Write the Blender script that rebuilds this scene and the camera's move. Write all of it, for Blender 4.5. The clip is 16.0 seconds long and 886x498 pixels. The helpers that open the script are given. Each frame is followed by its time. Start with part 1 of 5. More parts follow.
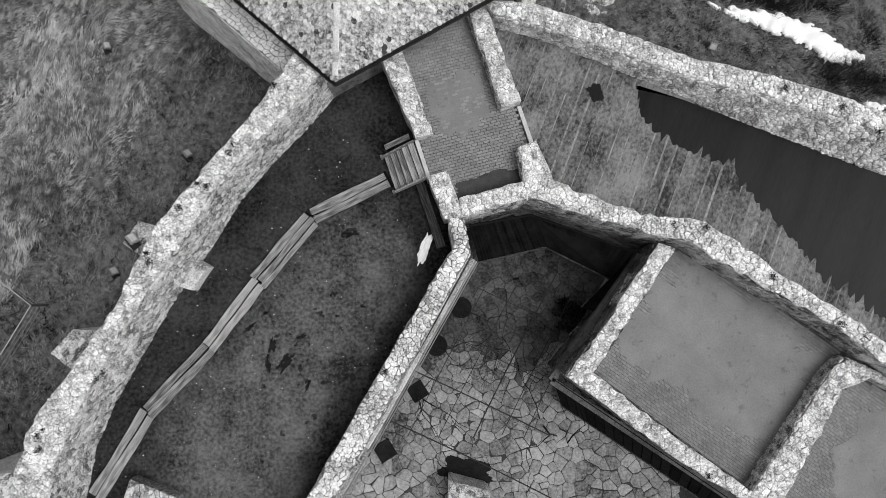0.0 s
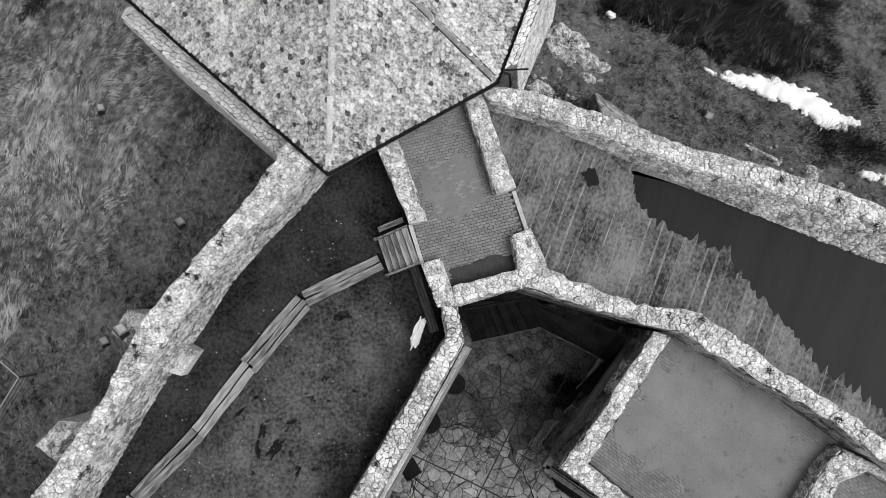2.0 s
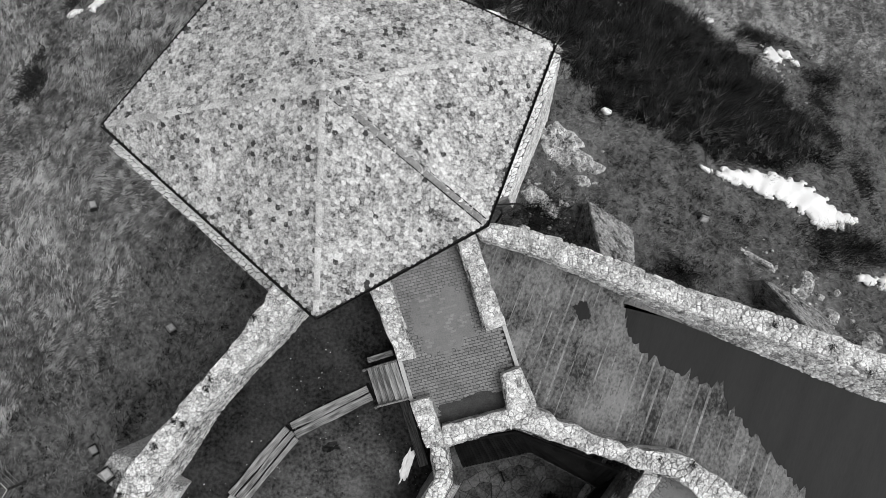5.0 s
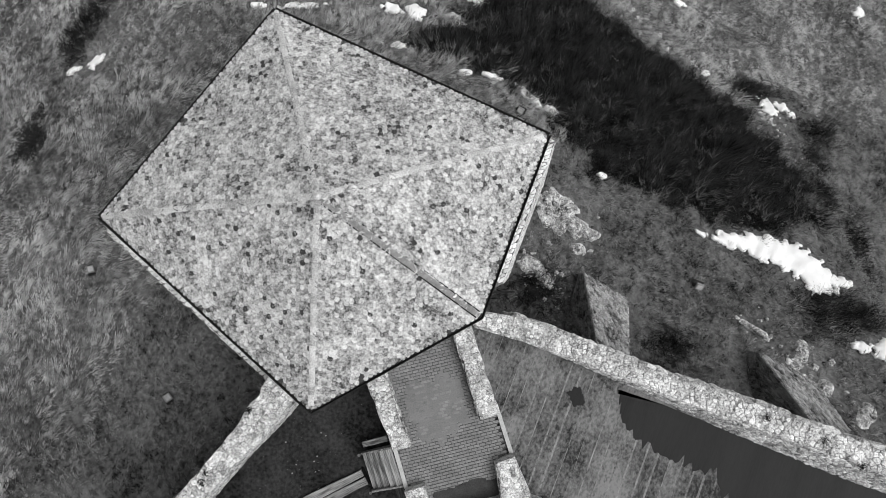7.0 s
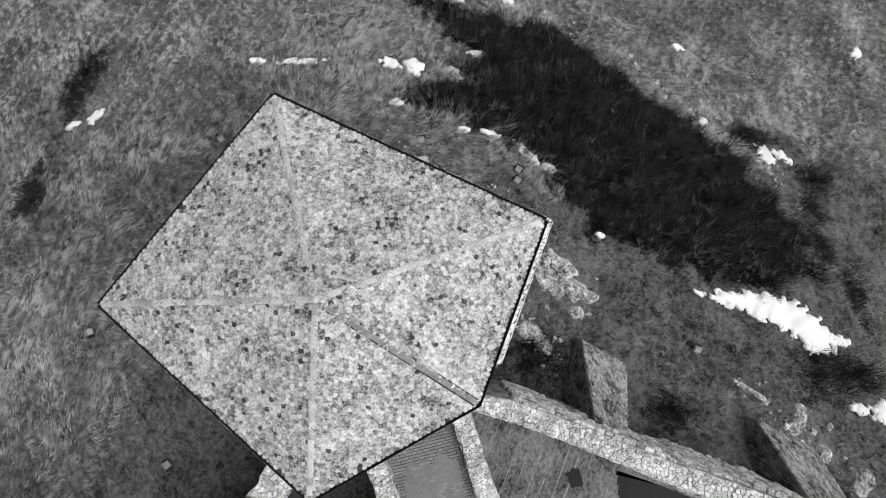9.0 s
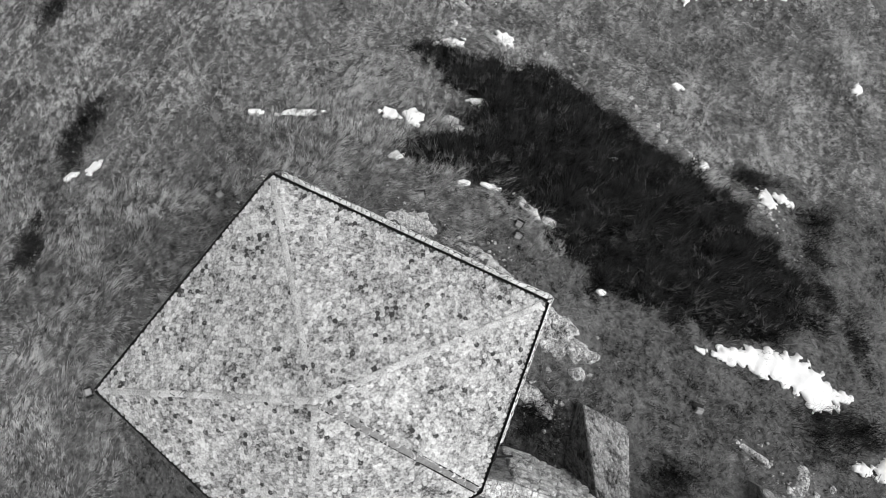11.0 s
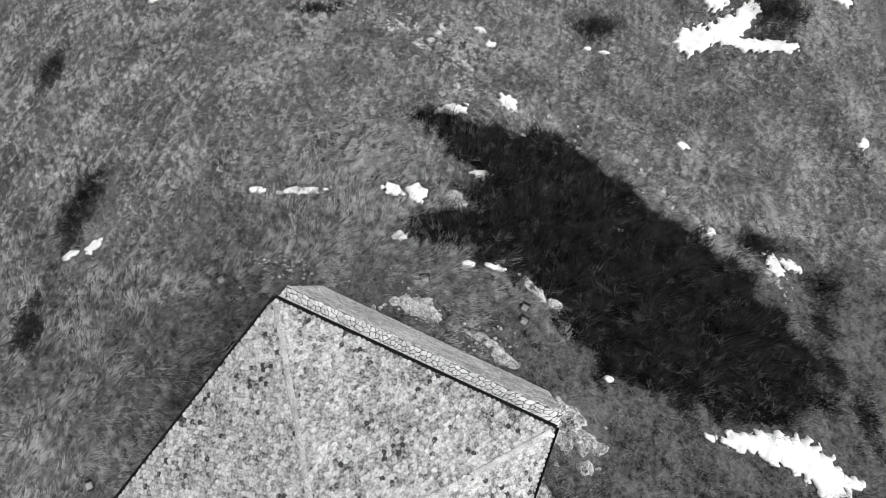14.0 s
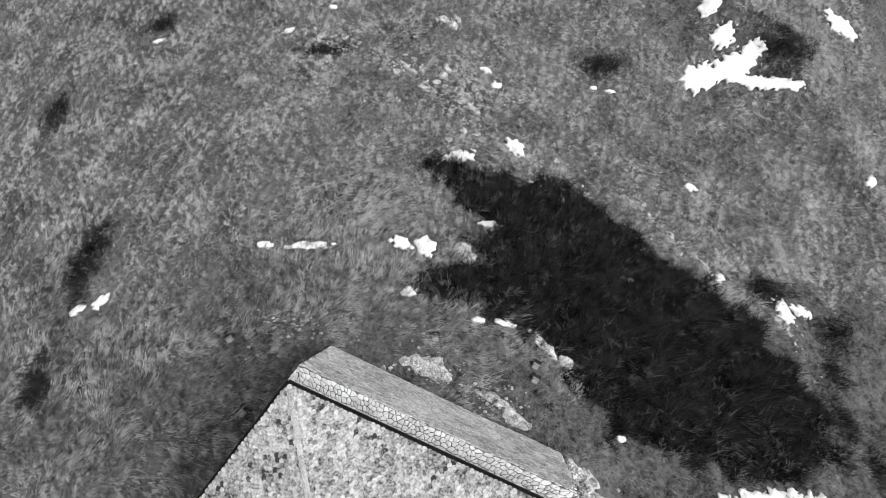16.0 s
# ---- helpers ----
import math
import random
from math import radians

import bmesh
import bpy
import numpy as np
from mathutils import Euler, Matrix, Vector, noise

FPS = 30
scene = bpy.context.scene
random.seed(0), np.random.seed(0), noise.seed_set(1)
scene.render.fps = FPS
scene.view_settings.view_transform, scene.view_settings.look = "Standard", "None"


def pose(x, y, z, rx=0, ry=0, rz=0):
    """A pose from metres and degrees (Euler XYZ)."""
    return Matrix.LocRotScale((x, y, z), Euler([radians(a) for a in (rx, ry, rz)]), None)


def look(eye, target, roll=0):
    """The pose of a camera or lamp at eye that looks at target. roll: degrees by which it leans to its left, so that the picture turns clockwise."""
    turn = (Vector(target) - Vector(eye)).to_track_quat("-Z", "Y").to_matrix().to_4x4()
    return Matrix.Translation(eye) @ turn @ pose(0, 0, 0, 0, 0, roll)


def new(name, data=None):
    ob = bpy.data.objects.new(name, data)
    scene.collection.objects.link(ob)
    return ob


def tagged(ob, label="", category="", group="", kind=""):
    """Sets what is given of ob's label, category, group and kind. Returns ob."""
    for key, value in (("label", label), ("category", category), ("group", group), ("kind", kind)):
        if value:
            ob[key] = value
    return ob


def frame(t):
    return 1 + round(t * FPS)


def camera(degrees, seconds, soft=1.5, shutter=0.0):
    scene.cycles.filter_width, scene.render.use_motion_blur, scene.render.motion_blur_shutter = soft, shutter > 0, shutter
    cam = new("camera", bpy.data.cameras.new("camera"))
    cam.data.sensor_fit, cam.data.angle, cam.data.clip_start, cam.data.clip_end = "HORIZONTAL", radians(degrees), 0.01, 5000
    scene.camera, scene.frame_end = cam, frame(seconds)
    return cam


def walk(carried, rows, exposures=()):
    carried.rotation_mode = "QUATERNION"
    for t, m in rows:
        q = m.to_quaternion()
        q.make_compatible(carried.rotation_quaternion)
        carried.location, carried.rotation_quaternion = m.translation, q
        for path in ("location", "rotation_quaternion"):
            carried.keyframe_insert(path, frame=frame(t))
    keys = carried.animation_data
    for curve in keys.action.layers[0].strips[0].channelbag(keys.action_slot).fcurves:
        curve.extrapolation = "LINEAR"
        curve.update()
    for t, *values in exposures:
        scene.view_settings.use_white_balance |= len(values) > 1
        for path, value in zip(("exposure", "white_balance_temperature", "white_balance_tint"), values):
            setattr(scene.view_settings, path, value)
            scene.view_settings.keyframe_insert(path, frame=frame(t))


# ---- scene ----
cam = camera(75.9, 16.0, soft=0.75)
# seconds, x, y, z, and the turn in degrees
ROWS = [
    (0.0, -0.079, 0.283, 19.919, 4.345, -0.175, -0.469),
    (0.5, -0.052, 0.871, 19.931, 4.785, -0.347, -0.275),
    (1.0, -0.018, 1.546, 19.936, 5.015, -0.428, -0.186),
    (1.5, 0.027, 2.280, 19.939, 5.110, -0.451, -0.143),
    (2.0, 0.081, 3.051, 19.943, 5.128, -0.440, -0.114),
    (2.5, 0.145, 3.844, 19.954, 5.110, -0.412, -0.078),
    (3.0, 0.215, 4.645, 19.975, 5.085, -0.378, -0.030),
    (3.5, 0.288, 5.444, 20.008, 5.070, -0.346, 0.030),
    (4.0, 0.361, 6.236, 20.056, 5.075, -0.319, 0.097),
    (6.5, 0.643, 10.000, 20.480, 5.399, -0.265, 0.307),
    (7.0, 0.675, 10.719, 20.583, 5.485, -0.264, 0.299),
    (7.5, 0.699, 11.431, 20.682, 5.563, -0.263, 0.275),
    (8.0, 0.715, 12.138, 20.774, 5.628, -0.262, 0.239),
    (8.5, 0.726, 12.844, 20.856, 5.677, -0.260, 0.196),
    (9.0, 0.732, 13.549, 20.924, 5.709, -0.258, 0.150),
    (11.5, 0.715, 17.090, 21.053, 5.667, -0.233, -0.026),
    (12.0, 0.700, 17.797, 21.049, 5.652, -0.224, -0.061),
    (12.5, 0.676, 18.500, 21.045, 5.649, -0.213, -0.108),
    (13.0, 0.642, 19.198, 21.045, 5.663, -0.199, -0.174),
    (13.5, 0.594, 19.889, 21.054, 5.697, -0.182, -0.262),
    (14.0, 0.529, 20.574, 21.073, 5.753, -0.163, -0.372),
    (14.5, 0.444, 21.253, 21.103, 5.828, -0.143, -0.498),
    (15.0, 0.339, 21.930, 21.139, 5.916, -0.128, -0.620),
    (15.5, 0.212, 22.609, 21.173, 6.005, -0.124, -0.703),
    (16.0, 0.066, 23.301, 21.187, 6.080, -0.142, -0.688),
]
walk(cam, [(t, pose(x, y, z, rx, ry, rz)) for t, x, y, z, rx, ry, rz in ROWS],
     exposures=[(0.0, 0.65), (3.0, 0.59), (6.5, 0.55), (9.0, 0.58), (12.0, 0.72), (14.0, 0.78), (16.0, 0.92)])

# ---- light: an overcast day, the brighter part of the sky to the east ----
SUN_AZ, SUN_EL = 110.0, 60.0
world = bpy.data.worlds.new("sky")
scene.world = world
world.use_nodes = True
wn = world.node_tree.nodes
sky = wn.new("ShaderNodeTexSky")
sky.sky_type, sky.sun_disc = "NISHITA", False
sky.sun_elevation, sky.sun_rotation = radians(SUN_EL), radians(SUN_AZ)
to_grey = wn.new("ShaderNodeRGBToBW")
world.node_tree.links.new(sky.outputs[0], to_grey.inputs[0])
world.node_tree.links.new(to_grey.outputs[0], wn["Background"].inputs[0])
wn["Background"].inputs[1].default_value = 0.14
sun = new("sun", bpy.data.lights.new("sun", "SUN"))
sun.data.energy, sun.data.angle, sun.data.color = 1.45, radians(45), (1, 1, 1)
az, el = radians(SUN_AZ), radians(SUN_EL)
sun.matrix_world = look((60 * math.sin(az) * math.cos(el), 60 * math.cos(az) * math.cos(el), 60 * math.sin(el)), (0, 0, 0))


# ---- materials ----
def grey(name, lo, hi, scale=1.0, rough=0.9, bump=0.3, pieces=0.0, fine=14.0, spots=0.0, stretch=(1, 1, 1), dark=0.0, gloss=0.06, contrast=3.0, broad_part=0.55, turn=0.0, own=False):
    """A neutral surface between two reflectances: broad clouds, fine grain, a tone of its own for each piece, dark spots."""
    m = bpy.data.materials.new(name)
    m.use_nodes = True
    n, link = m.node_tree.nodes, m.node_tree.links.new
    out = n["Principled BSDF"]
    out.inputs["Roughness"].default_value = rough
    out.inputs["Specular IOR Level"].default_value = gloss

    def math_node(op, a, b=None, c=None):
        k = n.new("ShaderNodeMath")
        k.operation = op
        for i, v in enumerate((a, b, c)):
            if v is None:
                continue
            if isinstance(v, (int, float)):
                k.inputs[i].default_value = v
            else:
                link(v, k.inputs[i])
        return k.outputs[0]

    pos = n.new("ShaderNodeNewGeometry")
    mapping = n.new("ShaderNodeMapping")
    mapping.inputs["Scale"].default_value = stretch
    if own:
        place = n.new("ShaderNodeTexCoord")
        link(place.outputs["Object"], mapping.inputs[0])
    elif turn:
        spin = n.new("ShaderNodeVectorRotate")
        spin.rotation_type = "Z_AXIS"
        spin.inputs["Angle"].default_value = radians(-turn)
        link(pos.outputs["Position"], spin.inputs["Vector"])
        link(spin.outputs[0], mapping.inputs[0])
    else:
        link(pos.outputs["Position"], mapping.inputs[0])

    def noise_of(s, detail):
        k = n.new("ShaderNodeTexNoise")
        k.inputs["Scale"].default_value, k.inputs["Detail"].default_value, k.inputs["Roughness"].default_value = s, detail, 0.62
        link(mapping.outputs[0], k.inputs["Vector"])
        return k.outputs[0]

    broad, grain = noise_of(scale, 4), noise_of(fine, 6)
    v = math_node("ADD", math_node("MULTIPLY", broad, broad_part), math_node("MULTIPLY", grain, 1 - broad_part))
    v = math_node("MULTIPLY_ADD", v, contrast, 0.5 - contrast / 2)
    if pieces:
        info = n.new("ShaderNodeObjectInfo")
        own = math_node("FRACT", math_node("ADD", pos.outputs["Random Per Island"], info.outputs["Random"]))
        v = math_node("MULTIPLY_ADD", math_node("SUBTRACT", own, 0.5), pieces * 2, v)
        if dark:
            odd = math_node("GREATER_THAN", own, 1 - dark)
            v = math_node("MULTIPLY_ADD", odd, -0.8, v)
    clamp = n.new("ShaderNodeMapRange")
    clamp.inputs["To Min"].default_value, clamp.inputs["To Max"].default_value = lo, hi
    link(v, clamp.inputs["Value"])
    col = clamp.outputs[0]
    if spots:
        cut = n.new("ShaderNodeMapRange")
        cut.inputs["From Min"].default_value, cut.inputs["From Max"].default_value = 0.60, 0.68
        cut.inputs["To Min"].default_value, cut.inputs["To Max"].default_value = 1.0, 1.0 - spots
        link(noise_of(scale * 3.3 + 0.7, 5), cut.inputs["Value"])
        col = math_node("MULTIPLY", col, cut.outputs[0])
    link(col, out.inputs["Base Color"])
    if bump:
        b = n.new("ShaderNodeBump")
        b.inputs["Strength"].default_value, b.inputs["Distance"].default_value = bump, 0.05
        link(grain, b.inputs["Height"])
        link(b.outputs[0], out.inputs["Normal"])
    return m


M_EARTH = grey("dry_grass_ground", 0.015, 0.19, 0.35, 0.95, 1.0, fine=5.0, spots=0.4, contrast=3.4, broad_part=0.4)
M_GRASS = grey("dry_grass", 0.05, 0.58, 0.32, 0.8, 0, pieces=0.15, fine=2.2, spots=0.4, contrast=4.4, broad_part=0.5)
M_SHORT = grey("short_dark_grass", 0.005, 0.32, 0.45, 0.8, 0, pieces=0.5, fine=2.0, spots=0.5, contrast=4.8, broad_part=0.5)
M_TURF = grey("winter_turf", 0.05, 0.64, 0.3, 0.8, 0, pieces=0.36, fine=2.6, spots=0.45, contrast=4.2, broad_part=0.5)
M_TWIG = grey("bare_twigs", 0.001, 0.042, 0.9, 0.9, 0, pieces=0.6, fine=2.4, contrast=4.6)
M_DRYTWIG = grey("dry_grey_twigs", 0.003, 0.15, 0.5, 0.9, 0, pieces=0.6, fine=2.0)
M_SEAM = grey("pale_screed_seam", 0.06, 0.32, 1.2, 0.8, 0.2, fine=9, spots=0.6, contrast=4.0)
# dead leaves, with the thicket's dense shade put into their colour
M_SHADED_LITTER = grey("shaded_leaf_litter", 0.002, 0.009, 0.6, 0.95, 0, pieces=0.5, fine=4.0)
M_SNOW = grey("snow", 0.82, 0.92, 1.5, 0.6, 0.3)
M_ROCK = grey("limestone_rock", 0.06, 0.78, 2.6, 0.9, 1.0, fine=14, spots=0.6, contrast=4.4)
M_STONE = grey("limestone_rubble", 0.20, 0.95, 1.3, 0.85, 1.0, pieces=0.26, fine=15, spots=0.5, contrast=4.2, broad_part=0.4)
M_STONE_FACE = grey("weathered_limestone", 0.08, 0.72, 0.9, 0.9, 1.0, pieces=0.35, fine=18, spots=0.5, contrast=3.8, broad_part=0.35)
M_COPING = grey("white_limestone_coping", 0.55, 0.97, 1.0, 0.85, 0.8, pieces=0.3, fine=20, spots=0.2)
M_PLASTER = grey("lime_render", 0.22, 0.95, 0.7, 0.9, 1.0, pieces=0.2, fine=14, spots=0.5, contrast=3.4, broad_part=0.35)
M_MORTAR = grey("old_mortar", 0.03, 0.30, 1.8, 0.95, 0.9, fine=22, spots=0.4)
M_SMEAR = grey("smeared_lime_mortar", 0.10, 0.72, 2.2, 0.95, 1.0, fine=15, spots=0.6, contrast=4.0)
M_SHINGLE = grey("weathered_shingle", 0.05, 0.74, 0.8, 0.8, 0.7, pieces=0.26, fine=11, spots=0.1, dark=0.028, contrast=2.8, broad_part=0.35)
M_RIDGE = grey("mortared_ridge", 0.28, 0.68, 1.5, 0.85, 0.6, pieces=0.35, fine=20, contrast=3.2, broad_part=0.3)
M_METAL = grey("dark_sheet_metal", 0.012, 0.035, 2.0, 0.5, 0.1)
M_PAVER = grey("concrete_paver", 0.15, 0.275, 0.8, 0.8, 0.3, pieces=0.2, fine=24, spots=0.2)
M_JOINT = grey("paver_joint", 0.06, 0.13, 2.0, 0.95, 0.3)
M_SILT = grey("silt_film", 0.14, 0.235, 0.7, 0.7, 0.2, fine=18, spots=0.25)
M_DAMP = grey("damp_moss", 0.03, 0.075, 2.2, 0.6, 0.4, fine=18)
M_DECK = grey("damp_screed", 0.03, 0.22, 0.7, 0.65, 0.5, pieces=0.16, fine=8, spots=0.6, stretch=(0.85, 1.1, 1), turn=68.8, contrast=4.4, broad_part=0.5)
M_WATER = grey("standing_water", 0.006, 0.018, 0.5, 0.3, 0.0, gloss=0.06, stretch=(0.25, 1.8, 1), turn=68.8)
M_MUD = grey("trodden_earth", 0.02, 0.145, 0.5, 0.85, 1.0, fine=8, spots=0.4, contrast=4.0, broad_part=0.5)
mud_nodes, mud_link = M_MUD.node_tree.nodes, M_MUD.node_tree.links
# trodden dry earth is paler; margins are darkened for damp and wall shade
dry_lit, damp_shade = mud_nodes.new("ShaderNodeAttribute"), mud_nodes.new("ShaderNodeMapRange")
dry_lit.attribute_name = "dry"
damp_shade.inputs["To Min"].default_value, damp_shade.inputs["To Max"].default_value = 0.34, 1.0
mud_link.new(dry_lit.outputs["Fac"], damp_shade.inputs["Value"])
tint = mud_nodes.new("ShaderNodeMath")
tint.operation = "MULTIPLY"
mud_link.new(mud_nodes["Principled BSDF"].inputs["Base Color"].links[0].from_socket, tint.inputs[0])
mud_link.new(damp_shade.outputs[0], tint.inputs[1])
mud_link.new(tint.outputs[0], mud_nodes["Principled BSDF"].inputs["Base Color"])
# dark stone; on the buttress flanks it paints in their shade
M_DARK_STONE = grey("dark_stone", 0.015, 0.16, 1.2, 0.95, 0.8, pieces=0.3, fine=16, spots=0.5, contrast=3.6)
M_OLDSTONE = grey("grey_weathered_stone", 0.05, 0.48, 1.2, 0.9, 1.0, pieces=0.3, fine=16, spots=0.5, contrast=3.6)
M_BOARD = grey("weathered_board", 0.07, 0.42, 1.8, 0.85, 0.6, pieces=0.25, fine=16, stretch=(0.10, 1.5, 1.5), contrast=3.4, broad_part=0.3, own=True)
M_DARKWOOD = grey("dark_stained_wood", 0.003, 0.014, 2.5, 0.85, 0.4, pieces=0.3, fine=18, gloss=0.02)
M_OLDWOOD = grey("old_dark_timber", 0.02, 0.12, 2.0, 0.85, 0.6, pieces=0.2, fine=18, stretch=(0.12, 1.6, 1.6), contrast=3.6, broad_part=0.3, own=True)
M_FLAG = grey("slate_flagstone", 0.03, 0.40, 0.3, 0.75, 0.6, pieces=0.2, fine=10, spots=0.45, contrast=3.2, broad_part=0.55)
# northern flags: damp, with the court's shade put into the colour
M_FLAG_DAMP_SHADE = grey("damp_shaded_flagstone", 0.010, 0.13, 0.5, 0.7, 0.6, pieces=0.22, fine=9, spots=0.5, contrast=3.4, broad_part=0.5)
M_FLAGBED = grey("flagstone_bed", 0.015, 0.07, 0.5, 0.9, 0.5)
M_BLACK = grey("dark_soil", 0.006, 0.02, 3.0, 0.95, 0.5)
M_KERB = grey("concrete_kerb", 0.35, 0.55, 1.5, 0.85, 0.3)
M_WIRE = grey("rusty_wire", 0.02, 0.05, 3.0, 0.7, 0.0)
M_HOUSING = grey("grey_housing", 0.14, 0.30, 4.0, 0.5, 0.0)
M_LENS = grey("lamp_glass", 0.25, 0.45, 4.0, 0.15, 0.0, gloss=0.4)


# ---- building helpers ----
def part(name, bm, material, parent=None, label="", kind=""):
    """Links a bmesh, or (verts, faces), as one mesh object under a thing or under a part."""
    me = bpy.data.meshes.new(name)
    if isinstance(bm, tuple):
        me.from_pydata(bm[0], [], bm[1])
        me.update()
    else:
        bm.normal_update()
        bm.to_mesh(me)
        bm.free()
    me.materials.append(material)
    ob = new(name, me)
    if parent:
        ob.parent = parent
    return tagged(ob, label, kind=kind)


def thing(name, label, category, group="", kind=""):
    return tagged(new(name), label, category, group, kind)


def loft(rings, closed=True, caps=True):
    """Verts and faces through rings of equal length."""
    n, verts, faces = len(rings[0]), [], []
    for r in rings:
        verts += [tuple(p) for p in r]
    for k in range(len(rings) - 1):
        for i in range(n if closed else n - 1):
            j = (i + 1) % n
            faces.append((k * n + i, k * n + j, (k + 1) * n + j, (k + 1) * n + i))
    if caps:
        faces.append(tuple(range(n))[::-1])
        faces.append(tuple((len(rings) - 1) * n + i for i in range(n)))
    return verts, faces


def prism(outline, z0, z1):
    return loft([[(x, y, z0) for x, y in outline], [(x, y, z1) for x, y in outline]])


def box(sx, sy, sz, bevel=0.01, at=None):
    """A bevelled block that stands on z = 0, or is moved by the pose at."""
    bm = bmesh.new()
    bmesh.ops.create_cube(bm, size=1)
    for v in bm.verts:
        v.co = Vector((v.co.x * sx, v.co.y * sy, (v.co.z + 0.5) * sz))
    if bevel:
        bmesh.ops.bevel(bm, geom=bm.edges[:], offset=bevel, segments=1, affect="EDGES")
    if at is not None:
        bmesh.ops.transform(bm, matrix=at, verts=bm.verts[:])
    return bm


def tube(points, radii, sides=5):
    rings = []
    for i, p in enumerate(points):
        p = Vector(p)
        d = (Vector(points[min(i + 1, len(points) - 1)]) - Vector(points[max(i - 1, 0)])).normalized()
        a = d.orthogonal().normalized()
        b = d.cross(a)
        rings.append([p + (a * math.cos(k * math.tau / sides) + b * math.sin(k * math.tau / sides)) * radii[i] for k in range(sides)])
    return loft(rings)


def joined(pieces):
    verts, faces = [], []
    for v, f in pieces:
        o = len(verts)
        verts += v
        faces += [tuple(i + o for i in q) for q in f]
    return verts, faces


def inside(x, y, poly):
    hit, j = False, len(poly) - 1
    for i in range(len(poly)):
        (x0, y0), (x1, y1) = poly[i], poly[j]
        if (y0 > y) != (y1 > y) and x < (x1 - x0) * (y - y0) / (y1 - y0) + x0:
            hit = not hit
        j = i
    return hit


def cells(w, h, size, rng, jitter=0.42):
    """A rubble pattern: the rectangle w by h cut into irregular cells of about that size."""
    size_u, size_v = size if isinstance(size, tuple) else (size, size)
    nx, ny = max(1, round(w / size_u)), max(1, round(h / size_v))
    sx, sy = w / nx, h / ny
    seeds = {}
    for i in range(-1, nx + 1):
        for j in range(-1, ny + 1):
            seeds[i, j] = ((i + 0.5 + (0.25 if j % 2 else -0.25) + rng.uniform(-jitter, jitter)) * sx, (j + 0.5 + rng.uniform(-jitter, jitter)) * sy)
    # here and there a larger stone takes its neighbour's place
    for key in [k for k in seeds if rng.random() < 0.13]:
        del seeds[key]
    out = []
    for (i, j), (cx, cy) in seeds.items():
        if not (0 <= i < nx and 0 <= j < ny):
            continue
        poly = [(0, 0), (w, 0), (w, h), (0, h)]
        for di in (-2, -1, 0, 1, 2):
            for dj in (-2, -1, 0, 1, 2):
                o = seeds.get((i + di, j + dj))
                if o is None or (di == 0 and dj == 0):
                    continue
                nx_, ny_ = o[0] - cx, o[1] - cy
                c = nx_ * (o[0] + cx) / 2 + ny_ * (o[1] + cy) / 2
                res = []
                for a in range(len(poly)):
                    p, q = poly[a - 1], poly[a]
                    dp, dq = p[0] * nx_ + p[1] * ny_ - c, q[0] * nx_ + q[1] * ny_ - c
                    if (dp <= 0) != (dq <= 0):
                        t = dp / (dp - dq)
                        res.append((p[0] + (q[0] - p[0]) * t, p[1] + (q[1] - p[1]) * t))
                    if dq <= 0:
                        res.append(q)
                poly = res
                if len(poly) < 3:
                    break
            if len(poly) < 3:
                break
        if len(poly) >= 3:
            out.append(poly)
    return out


